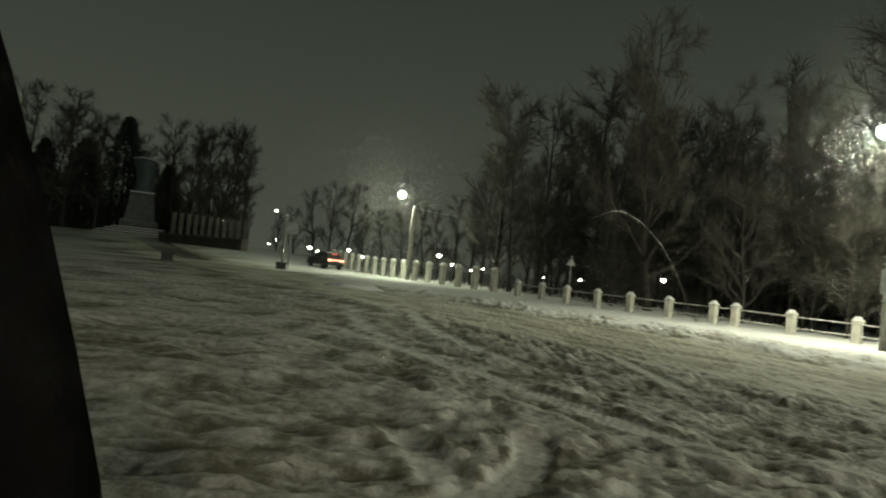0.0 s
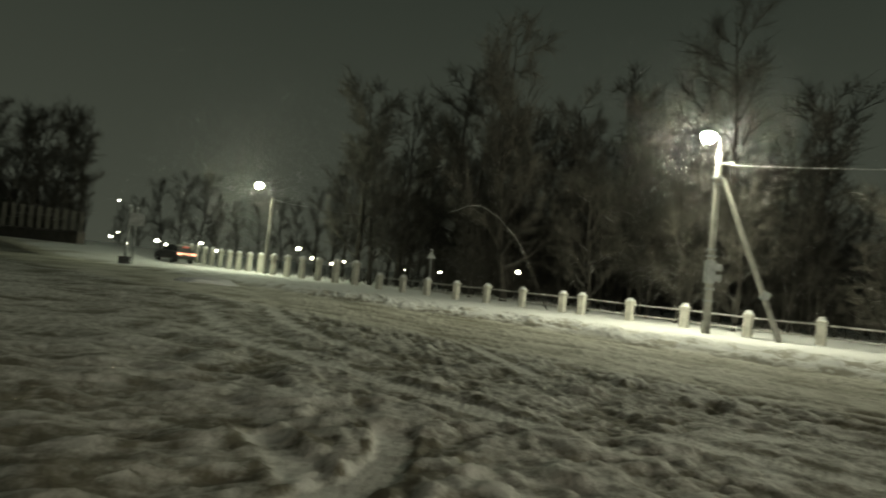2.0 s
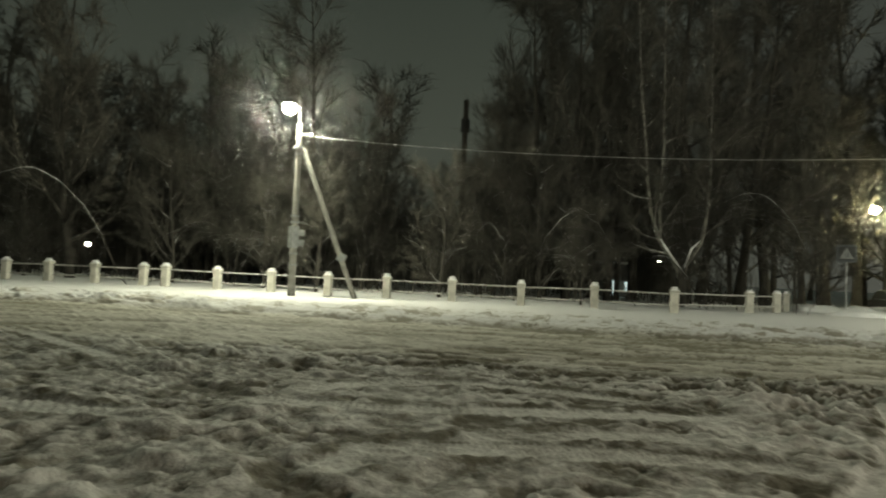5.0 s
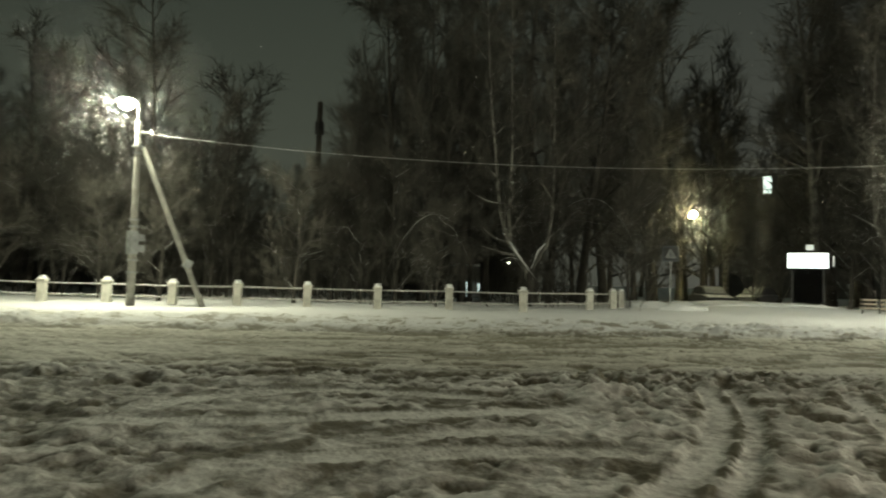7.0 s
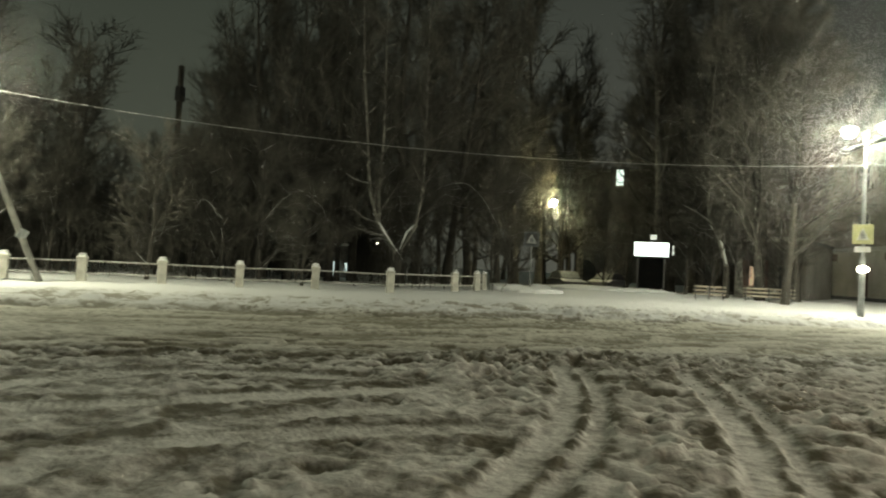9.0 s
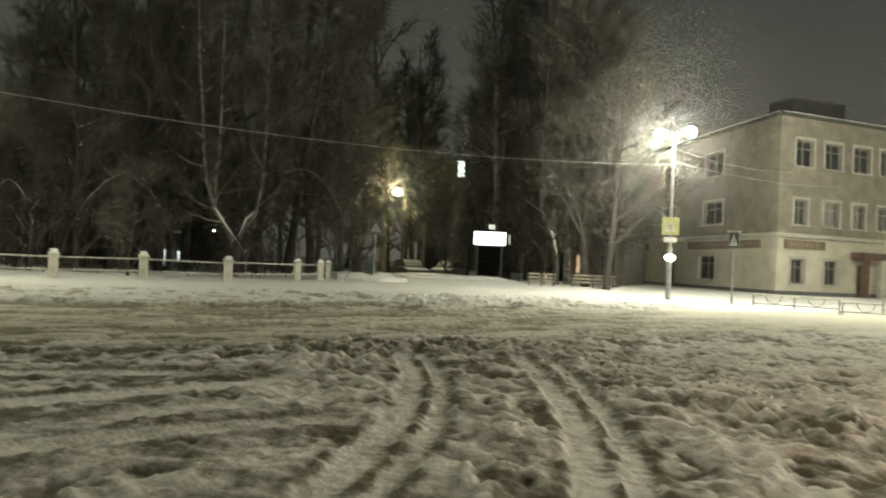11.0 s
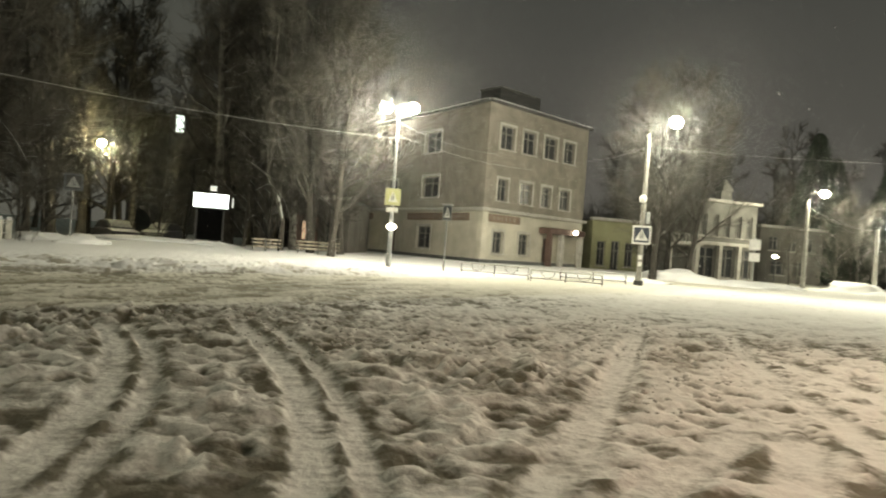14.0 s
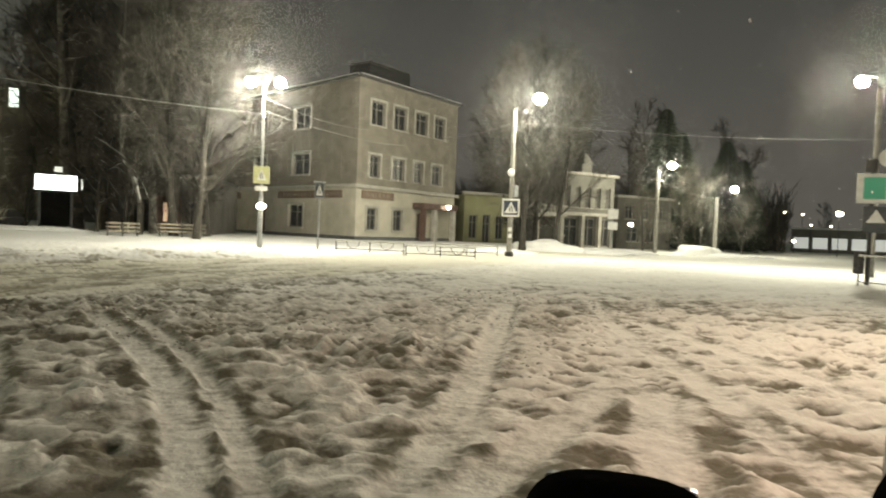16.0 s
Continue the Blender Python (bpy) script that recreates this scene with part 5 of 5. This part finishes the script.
    a, b = Vector(bearing(az0, d)), Vector(bearing(az1, d))
    t = thing("bench", "slatted park bench with snow on its boards", "bench", pose(a.x, a.y, zg(a.x, a.y), 0, 0, math.degrees(math.atan2(b.y - a.y, b.x - a.x))), "benches")
    ln = (b - a).length
    for k in range(3):
        part("slat", box(B(), ln / 2, 0.1 * k, 0.22 + 0.2 * k, ln, 0.05, 0.09, 0.01), M_WOODBENCH, t)
    for k in (0.1, ln / 2, ln - 0.1):
        part("leg", box(B(), k, 0.14, 0, 0.06, 0.4, 0.72, 0.01), M_DARK, t)


bench_rack(-91.6, -94.0, 38.5)
bench_rack(-95.3, -98.9, 39.5)


# ---- snow heaps ----
def snowbank(x, y, rx, ry, h, seed):
    bm = B()
    bmesh.ops.create_icosphere(bm, subdivisions=4, radius=1)
    for vv in bm.verts:
        k = 1 + 0.28 * noise.noise(vv.co * 1.7 + Vector((seed, 0, 0))) + 0.10 * noise.noise(vv.co * 5 + Vector((0, seed, 0)))
        vv.co = Vector((vv.co.x * rx * k, vv.co.y * ry * k, max(vv.co.z, -0.25) * h * k))
    ob = part("snowbank", bm, M_SNOW, None, "", True)
    ob.matrix_world = pose(x, y, zg(x, y) - 0.05, 0, 0, az_of(x, y))
    tagged(ob, "ploughed heap of lumpy white snow", "snowbank", "snowbanks")


for az, d, rx, ry, h, sd in ((-127.6, 46, 2.6, 1.2, 0.75, 1), (-139.8, 58, 2.0, 1.0, 0.85, 2), (-131.5, 47, 3.2, 1.2, 0.4, 3), (-79.2, 36.5, 1.2, 0.7, 0.35, 4), (-76.5, 40, 1.6, 0.8, 0.45, 5), (-79.0, 41.5, 0.9, 0.6, 0.4, 6),
                             (7.2, 30, 1.2, 0.7, 0.3, 7), (-85, 44, 4.5, 0.9, 0.3, 9), (-133.5, 50, 2.5, 0.9, 0.35, 10), (-122.5, 40, 3.0, 0.9, 0.3, 11), (-143, 55, 3, 1, 0.3, 12)):
    snowbank(*bearing(az, d), rx, ry, h, sd)


# ---- vehicles ----
def car_body(profile, half, name, mat, parent):
    """An upright side profile drawn across the width, with the upper part drawn in."""
    bm = B()
    rings = []
    for y, inset, scale in ((-half, 0.10, 0.94), (-half * 0.92, 0.0, 1), (half * 0.92, 0.0, 1), (half, 0.10, 0.94)):
        rings.append([bm.verts.new((x * scale, y * (1 - 0.16 * max(0, (z - 0.9)) / 0.6), z - inset * 0.3 if z > 0.5 else z + inset * 0.3)) for x, z in profile])
    n_ = len(profile)
    for a, b in zip(rings, rings[1:]):
        for k in range(n_):
            bm.faces.new((a[k], a[(k + 1) % n_], b[(k + 1) % n_], b[k]))
    bm.faces.new(rings[0][::-1])
    bm.faces.new(rings[-1])
    bmesh.ops.recalc_face_normals(bm, faces=bm.faces)
    return part(name, bm, mat, parent)


def parked_car(x, y, turn, label, paint, tail=False, sunk=0.0):
    t = thing("car", label, "car", pose(x, y, zg(x, y) - sunk, 0, 0, turn))
    body = car_body([(-2.2, 0.35), (-2.25, 0.75), (-2.1, 0.98), (-1.0, 1.05), (1.2, 1.03), (2.1, 0.86), (2.25, 0.6), (2.2, 0.3)], 0.88, "body", paint, t)
    cabin = car_body([(-2.0, 0.98), (-1.55, 1.48), (-0.9, 1.58), (0.3, 1.56), (1.2, 1.02)], 0.80, "cabin", M_FROST, t)
    part("roof_snow", box(B(), -0.45, 0, 1.53, 1.3, 1.15, 0.07, 0.03), M_PACKED, t, "snow on the roof")
    if sunk:
        bm = box(B(), 0, 0, 0, 0.86, 1.3, 0.05, 0.02)
        bm.transform(pose(0.80, 0, 1.30, 0, 31, 0))
        part("screen_snow", bm, M_PACKED, t, "snow over the windscreen", True)
    for wx in (-1.35, 1.4):
        for wy in (-0.82, 0.82):
            w = part("wheel", rod(B(), (wx, wy - 0.1, 0.31), (wx, wy + 0.1, 0.31), 0.32, 0.32, 18), M_RUBBER, t)
            part("rim", rod(B(), (wx, wy - 0.11, 0.31), (wx, wy + 0.11, 0.31), 0.19, 0.19, 14), M_METAL, w)
    for wy in (-0.62, 0.62):
        part("headlight", box(B(), 2.2, wy, 0.62, 0.12, 0.35, 0.14, 0.03), M_GLASS, t)
        part("tail_light", box(B(), -2.24, wy, 0.72, 0.06, 0.42, 0.18, 0.02), M_TAIL if tail else M_REDWALL, t, "lit red tail light" if tail else "")
    if tail:
        part("light_bar", box(B(), -2.25, 0, 0.78, 0.05, 1.0, 0.09, 0.01), M_TAIL, t, "glowing tail bar")
        part("brake_light", box(B(), -1.9, 0, 1.36, 0.05, 0.5, 0.04), M_RED, t)
    part("bumper", box(B(), -2.26, 0, 0.35, 0.12, 1.6, 0.22, 0.03), M_RUBBER, t)
    return t


parked_car(*bearing(-81.4, 49), 207, "dark car with snowy roof and windscreen parked in the lane", M_CARPAINT, sunk=0.26)
parked_car(*bearing(-84.8, 54), 165, "dark snowy car parked among trees", M_CARPAINT, sunk=0.26)
parked_car(*bearing(9.9, 64), 126, "dark car with glowing red tail lights on the street", M_CARPAINT, True)

# ---- monument ----
mx, my = bearing(24.75, 90)
mz = zg(mx, my)
mon = thing("monument_pedestal", "tall stepped grey granite pedestal on snowy steps", "monument", pose(mx, my, mz - 0.3, 0, 0, 24.75))
for k in range(4):
    part("step", box(B(), 0, 0, 0.28 * k, 10.5 - 1.5 * k, 10.5 - 1.5 * k, 0.28, 0.03), M_GRANITE, mon, "snow-covered step" if k == 0 else "")
for k in range(4):
    part("step_snow", box(B(), 0, 0, 0.28 * k + 0.28, 10.3 - 1.5 * k, 10.3 - 1.5 * k, 0.07, 0.03), M_SNOW, mon, "snow lying on the step" if k == 0 else "")
part("base", box(B(), 0, 0, 1.12, 4.3, 4.3, 0.9, 0.08), M_GRANITE, mon)
bm = B()
bmesh.ops.create_cone(bm, cap_ends=True, segments=4, radius1=2.5, radius2=1.85, depth=3.2, matrix=Matrix.Translation((0, 0, 3.6)) @ pose(0, 0, 0, 0, 0, 45))
part("shaft", bm, M_GRANITE, mon)
part("cap", box(B(), 0, 0, 5.2, 2.95, 2.95, 0.35, 0.06), M_GRANITE, mon)
part("snow_ledge", box(B(), 0, 0, 5.55, 2.8, 2.8, 0.08, 0.03), M_SNOW, mon, "snow on the ledge")
# a draped standing figure lofted as one body
v, f = [], []
RINGS = ((0.0, 0.95, 0.75), (0.5, 0.9, 0.72), (1.3, 0.82, 0.66), (2.2, 0.86, 0.66), (3.0, 0.98, 0.68), (3.7, 1.15, 0.70), (4.15, 1.05, 0.62), (4.35, 0.5, 0.45), (4.5, 0.36, 0.38), (4.75, 0.46, 0.48), (5.1, 0.46, 0.5), (5.4, 0.3, 0.32), (5.5, 0.05, 0.05))
for i, (z, w, d_) in enumerate(RINGS):
    for q in range(20):
        c = 2 * math.pi * q / 20
        fold = 1 + (0.07 * math.sin(5 * c + z) if z < 4.2 else 0)
        v.append((math.cos(c) * w * fold + 0.08 * math.sin(z), math.sin(c) * d_ * fold, z))
for i in range(len(RINGS) - 1):
    for q in range(20):
        r = (q + 1) % 20
        f.append((i * 20 + q, i * 20 + r, (i + 1) * 20 + r, (i + 1) * 20 + q))
statue = raw_part("statue", v, f, M_BRONZE, None, True)
statue.matrix_world = pose(mx, my, mz + 5.3, 0, 0, 24.75) @ Matrix.Diagonal((1.22, 1.1, 1.0, 1))
tagged(statue, "dark bronze standing statue dusted with snow on a granite pedestal", "statue")
a_, b_ = Vector((*bearing(23.0, 72), 0)), Vector((*bearing(16.6, 55), 0))
hedge = thing("low_wall", "dark low stone wall with a snowy top", "wall", pose(a_.x, a_.y, zg(a_.x, a_.y) - 0.1, 0, 0, math.degrees(math.atan2(b_.y - a_.y, b_.x - a_.x))), kind="structure")
ln_ = (b_ - a_).length
for k in range(14):
    part("block", box(B(), (k + 0.5) * ln_ / 14, 0, 0, ln_ / 14 - 0.03, 0.6, 0.80 + 0.02 * (k % 3), 0.02), M_HEDGE, hedge)
part("coping", box(B(), ln_ / 2, 0, 0.84, ln_, 0.7, 0.08, 0.02), M_HEDGE, hedge)
for az, d in ((22.4, 46), (13.5, 49)):
    x, y = bearing(az, d)
    bin_ = thing("litter_bin", "squat dark litter bin in the snow", "bin", pose(x, y, zg(x, y) - 0.05, 0, 0, az))
    part("tub", box(B(), 0, 0, 0, 0.72, 0.5, 0.48, 0.05), M_DARK, bin_)
    part("rim", box(B(), 0, 0, 0.46, 0.8, 0.58, 0.07, 0.02), M_DARK, bin_)
# pale pillars of a colonnade behind the monument
for k in range(11):
    x, y = bearing(22.2 - 0.55 * k, 84)
    col = thing("garden_pillar", "pale square pillar of a garden wall", "pillar", pose(x, y, zg(x, y) - 0.1, 0, 0, 20), "garden pillars")
    part("shaft", box(B(), 0, 0, 0, 0.42, 0.42, 3.0, 0.03), M_WALL_DIM, col)
    part("cap", box(B(), 0, 0, 3.0, 0.55, 0.55, 0.14, 0.03), M_WALL_DIM, col)


# ---- park lamps ----
def park_lamp(az, el, d, r, mat=None, label="small globe park lamp lit white"):
    r *= 0.55
    x, y = bearing(az, d)
    h = EYE + d * math.tan(radians(el))
    z0 = min(zg(x, y), h - 0.6)
    t = thing("park_lamp", label, "park lamp", pose(x, y, z0), "park lamps")
    part("post", rod(B(), (0, 0, -0.1), (0, 0, h - z0), 0.05, 0.04, 8), M_DARK, t)
    part("globe", ball(B(), (0, 0, h - z0), r, 1.15, 1.15, 0.8, 10), mat or M_LAMP_FAR, t, "lit globe", True)
    part("hood", rod(B(), (0, 0, h - z0 + r * 0.8), (0, 0, h - z0 + r * 1.1), r * 1.1, r * 0.4, 10), M_DARK, t)


for az, el, d, r in ((16.87, 0.5, 95, 0.36), (18.3, 0.3, 100, 0.25), (11.3, 0.65, 90, 0.42), (10.6, 0.42, 95, 0.36), (10.1, 0.3, 90, 0.26), (9.49, 0.25, 90, 0.22), (8.0, 0.8, 92, 0.36), (6.85, 0.34, 85, 0.36), (6.3, 0.3, 88, 0.3),
                     (0.23, 1.16, 72, 0.42), (-0.98, 0.5, 70, 0.26), (-2.64, 0.2, 66, 0.2), (-3.69, 0.44, 66, 0.2), (-8.43, 0.3, 60, 0.17), (-8.95, 0.24, 62, 0.17), (-12.0, 0.38, 58, 0.2), (-18.66, 1.02, 52, 0.3), (-18.2, 0.2, 56, 0.16),
                     (18.4, 2.15, 92, 0.28), (14.33, 3.46, 96, 0.26), (14.65, 0.6, 95, 0.22), (14.15, 1.0, 98, 0.2), (13.4, 0.2, 90, 0.2), (-71.48, 3.66, 55, 0.2), (-65.06, 1.78, 62, 0.14), (-134.44, 1.05, 62, 0.36),
                     (-145.85, 2.4, 100, 0.26), (-144.08, 0.2, 95, 0.28), (-146.6, 0.2, 95, 0.34), (-147.7, 1.45, 110, 0.2), (-149.0, 1.4, 110, 0.2), (-147.1, 2.25, 120, 0.16)):
    park_lamp(az, el, d, r)
park_lamp(-149.5, 2.35, 85, 0.55, M_LAMP, "large bright lamp over the far street")


# ---- wires ----
def wire(a, b, sag, r=0.02):
    a, b = Vector(a), Vector(b)
    path = [a.lerp(b, k / 24) - Vector((0, 0, 4 * sag * (k / 24) * (1 - k / 24))) for k in range(25)]
    v, f = [], []
    tube(v, f, path, [r] * 25, 6)
    ob = raw_part("overhead_cable", v, f, M_WIRE)
    tagged(ob, "snow-covered overhead cable between lamp poles", "cable", "overhead cables")


A_TOP, C_TOP, D_TOP = (ax_ + 0.3, ay_ - 0.3, 6.5), (cx_, cy_, 6.15), (dx_, dy_, 7.1)
wire(A_TOP, C_TOP, 0.85, 0.009)
wire((cx_, cy_, 6.9), (*(HC + HF * 1.0).to_2d(), 8.0), 0.3, 0.009)
wire((cx_, cy_, 6.3), (*(HC + HF * 5.0).to_2d(), 7.4), 0.3, 0.009)
wire(D_TOP, (dx_ - 12, dy_ - 24, 7.6), 0.5, 0.005)
wire(D_TOP, (*(HC + HF * 9.0).to_2d(), 8.6), 0.3, 0.01)
wire((ex_, ey_, 6.3), (qx, qy, 5.0), 0.4, 0.009)
wire((fx, fy, 6.2), (fx + 9, fy + 6, 6.3), 0.2, 0.016)
# leaning dark mast behind the trees
mxx, myy = bearing(-48.3, 48)
mast = thing("mast", "plain dark timber mast behind the railing", "mast", pose(mxx, myy, 0))
part("pole", rod(B(), (0, 0, -0.2), (0.1, 0, 14.0), 0.22, 0.19, 8), M_BARK, mast)
part("top_box", box(B(), 0.1, 0, 11.6, 0.55, 0.4, 1.0, 0.03), M_DARK, mast)

# ---- snow-laden boughs that arch out of the thicket ----
rb = random.Random(12)
for az, d, z, ln, way in ((-16.5, 34, 5.0, 5.0, 1), (-57, 33, 4.6, 3.5, -1), (-60, 33.5, 4.4, 3.0, 1), (-73.5, 40, 6.4, 5.0, 1), (-93.5, 41.5, 4.2, 2.6, 1), (-51.5, 32.5, 3.8, 1.6, 1), (-66.2, 35.0, 2.6, 2.4, 1)):
    x, y = bearing(az, d)
    t = thing("snowy_bough", "arching bough carrying a ridge of snow", "branch", pose(x, y, 0, 0, 0, az), "snowy boughs")
    path = [Vector((way * (-ln * 0.5 + ln * k / 10), 0.3 * rb.uniform(-1, 1), z * (1 - 1.5 * (k / 10 - 0.25) ** 2) + rb.uniform(-0.1, 0.1))) for k in range(11)]
    path.append(Vector((path[-1].x + way * 0.5, 0, 0.0)))
    v, f = [], []
    tube(v, f, path, [0.008 + 0.0018 * k for k in range(12)], 6)
    raw_part("wood", v, f, M_BARK, t)
    v, f = [], []
    tube(v, f, [p + Vector((0, 0, 0.045)) for p in path[:10]], [0.003 + 0.004 * math.sin(math.pi * (k + 0.5) / 10) for k in range(10)], 6)
    raw_part("snow_ridge", v, f, M_SNOW, t)
    for k in range(2, 10):
        tip = path[k] + Vector((rb.uniform(-0.9, 0.9), rb.uniform(-0.4, 0.4), rb.uniform(-0.8, 0.7)))
        v, f = [], []
        tube(v, f, [path[k], path[k].lerp(tip, 0.5) + Vector((0, 0, 0.1)), tip], [0.016, 0.012, 0.006], 5)
        raw_part("side_branch", v, f, M_BARK, t)

# ---- the car the view is taken from: door mirror and pillars ----
own = thing("own_car", "black car door mirror and window pillars, snow-fringed", "car", pose(0, 0, 0))
bm = B()
bmesh.ops.create_icosphere(bm, subdivisions=4, radius=1)
for vv in bm.verts:
    c = vv.co
    k = 1 / max((abs(c.x) ** 3 + abs(c.y) ** 3 + abs(c.z) ** 3) ** (1 / 3), 0.3)
    vv.co = Vector((c.x * k * 0.115, c.y * k * 0.06, c.z * k * 0.085))
mir = part("mirror_housing", bm, M_TRIMBLACK, own, "glossy black mirror housing", True)
qx_, qy_ = bearing(-134.6, 0.80)
mir.matrix_local = pose(qx_, qy_, 0.882, 0, 0, -134)
bm = box(B(), 0, 0.062, -0.06, 0.19, 0.006, 0.12, 0.01)
mg = part("mirror_glass", bm, M_GLASS, mir)
bm = rod(B(), (0.09, 0, -0.06), (0.25, 0.0, -0.14), 0.035, 0.04, 10)
part("mirror_arm", bm, M_TRIMBLACK, mir)


def pillar(name, pts, w, d_):
    v, f = [], []
    tube(v, f, [Vector(p) for p in pts], [w] * len(pts), 12)
    return raw_part(name, v, f, M_TRIMBLACK, own, True)


def eyept(az, el, dist):
    x, y = bearing(az, dist)
    return (x, y, EYE + dist * math.tan(radians(el)))


pillar("rear_pillar", [eyept(46.5, 20, 0.5), eyept(41.5, 8, 0.5), eyept(38.2, -1.9, 0.5), eyept(35.3, -11.5, 0.5), eyept(32.8, -20, 0.5), eyept(30, -32, 0.5)], 0.07, 0.05)
pillar("front_pillar", [eyept(-164, 8, 0.75), eyept(-162, -4, 0.75), eyept(-159.6, -13, 0.75), eyept(-157.0, -18.5, 0.75), eyept(-154, -28, 0.75)], 0.06, 0.05)
# the rest of its shell, along the window's plane
CM = pose(0, 0, 0, 0, 0, -62)
shell = car_body([(-2.5, 0.35), (-2.55, 0.75), (-2.4, 0.93), (-1.0, 0.95), (0.9, 0.94), (2.1, 0.82), (2.3, 0.6), (2.25, 0.3)], 0.86, "body", M_CARPAINT, own)
shell.matrix_local = CM @ Matrix.Translation((0, -0.90, 0))
bm = box(B(), -0.75, -0.80, 1.46, 1.5, 1.32, 0.05, 0.02)
bm.transform(CM)
part("roof", bm, M_CARPAINT, own)
for a_s, b_s, y_s in (((-2.1, 0.92), (-1.45, 1.47), -1.5), ((-2.1, 0.92), (-1.45, 1.47), -0.3), ((0.9, 0.92), (0.0, 1.47), -1.5)):
    bm = rod(B(), (a_s[0], y_s, a_s[1]), (b_s[0], y_s, b_s[1]), 0.045, 0.04, 8)
    bm.transform(CM)
    part("roof_pillar", bm, M_TRIMBLACK, own)
for wx in (-1.55, 1.45):
    for wy in (-0.13, -1.68):
        bm = rod(B(), (wx, wy - 0.1, 0.32), (wx, wy + 0.08, 0.32), 0.33, 0.33, 18)
        bm.transform(CM)
        wheel = part("wheel", bm, M_RUBBER, own)
        bm = rod(B(), (wx, wy - 0.11, 0.32), (wx, wy + 0.09, 0.32), 0.2, 0.2, 14)
        bm.transform(CM)
        part("rim", bm, M_METAL, wheel)
# Headlights assumed lit; they stay out of view.
for wy in (-0.30, -1.50):
    bm = box(B(), 2.24, wy, 0.62, 0.1, 0.34, 0.14, 0.03)
    bm.transform(CM)
    part("headlight", bm, M_LAMP_FAR, own, "assumed lit headlight, out of view")

# ---- small clods lying on the churned snow ----
rc = np.random.RandomState(9)
k = 2200
cs, cn = rc.uniform(4.5, 13, k), 1.6 + 8.2 * rc.rand(k) ** 1.1
keep = fbm(cs * 0.6, cn * 0.6, 141, 2) > -0.05
cs, cn = cs[keep], cn[keep]
CX, CY = cs * UX + cn * NX, cs * UY + cn * NY
CZ = ground_field(CX[None], CY[None])[0][0]
cr = 0.012 + 0.030 * rc.rand(len(CX)) ** 3
bm = B()
bmesh.ops.create_icosphere(bm, subdivisions=1, radius=1)
unit = np.array([q.co for q in bm.verts])
tri = np.array([[q.index for q in fc.verts] for fc in bm.faces])
bm.free()
jit = rc.uniform(0.65, 1.25, (len(CX), len(unit), 1))
V = np.stack([CX, CY, CZ + cr * 0.15], -1)[:, None] + unit[None] * jit * cr[:, None, None] * np.stack([rc.uniform(0.8, 1.7, len(CX)), rc.uniform(0.8, 1.7, len(CX)), rc.uniform(0.5, 0.9, len(CX))], -1)[:, None]
Fc = (np.arange(len(CX)) * len(unit))[:, None, None] + tri[None]
tagged(raw_part("snow_clods", V.reshape(-1, 3).tolist(), Fc.reshape(-1, 3).tolist(), M_CLOD, None, True), "loose clods of snow thrown up by wheels", "snow", kind="stuff")

# ---- falling snow ----
M_FLAKE = mottled("ice_flake", (0.72, 0.73, 0.74), (0.85, 0.85, 0.85), 2.0, 0.7, bump=0)
rs = np.random.RandomState(4)
k = 2600
ths = np.radians(rs.uniform(-165, -60, k))
rr = 5 + 40 * rs.rand(k) ** 0.7
P, siz = [np.stack([-np.sin(ths) * rr, np.cos(ths) * rr, rs.uniform(0.4, 14, k)], -1)], [rs.uniform(0.004, 0.0095, k)]
# fine flakes packed round each lamp as its haze and halo: centre, spread, count, flake size
for (x, y, z), reach, k, size in (((ax_ - 0.45, ay_, 7.7), 1.8, 36000, 0.0030), ((cx_, cy_, 7.7), 2.9, 90000, 0.0042), ((dx_ - 0.9, dy_ - 0.9, 8.6), 2.6, 60000, 0.0041), ((hx + 0.6, hy, 8.9), 1.5, 12000, 0.0040), ((ex_ - 0.5, ey_ - 0.5, 7.6), 1.8, 9000, 0.0058),
                                  ((qx - 0.6, qy - 0.9, 6.1), 2.0, 9000, 0.0062), ((lx, ly + 0.3, 7.0), 1.7, 26000, 0.0052), ((fx - 1.1, fy, 7.4), 4.2, 20000, 0.0095)):
    q = np.array([x, y, z]) + reach * rs.normal(size=(k, 3)) * np.array([1, 1, 1.15])
    up = (q[:, 2] > 0.3) & (np.hypot(*(q - np.array([x, y, z])).T[:2]) > 0.1)
    P.append(q[up])
    siz.append((size * rs.uniform(0.7, 1.3, k))[up])
P, siz = np.concatenate(P), np.concatenate(siz)[:, None]
tet = np.array([(1, 0, -0.5), (-0.5, 0.87, -0.5), (-0.5, -0.87, -0.5), (0.5, 0.1, 1.6)])
V = (P[:, None, :] + tet[None] * siz[:, None, :] * np.array([1, 1, 1.6])).reshape(-1, 3)
I = np.arange(len(P))[:, None] * 4
Fc = np.concatenate([I + np.array(q) for q in ((0, 1, 3), (1, 2, 3), (2, 0, 3), (0, 2, 1))])
flk = raw_part("snowflakes", V.tolist(), Fc.tolist(), M_FLAKE)
tagged(flk, "falling snowflakes, packed round the lamps to form hazy halos", "snowflakes", kind="stuff")
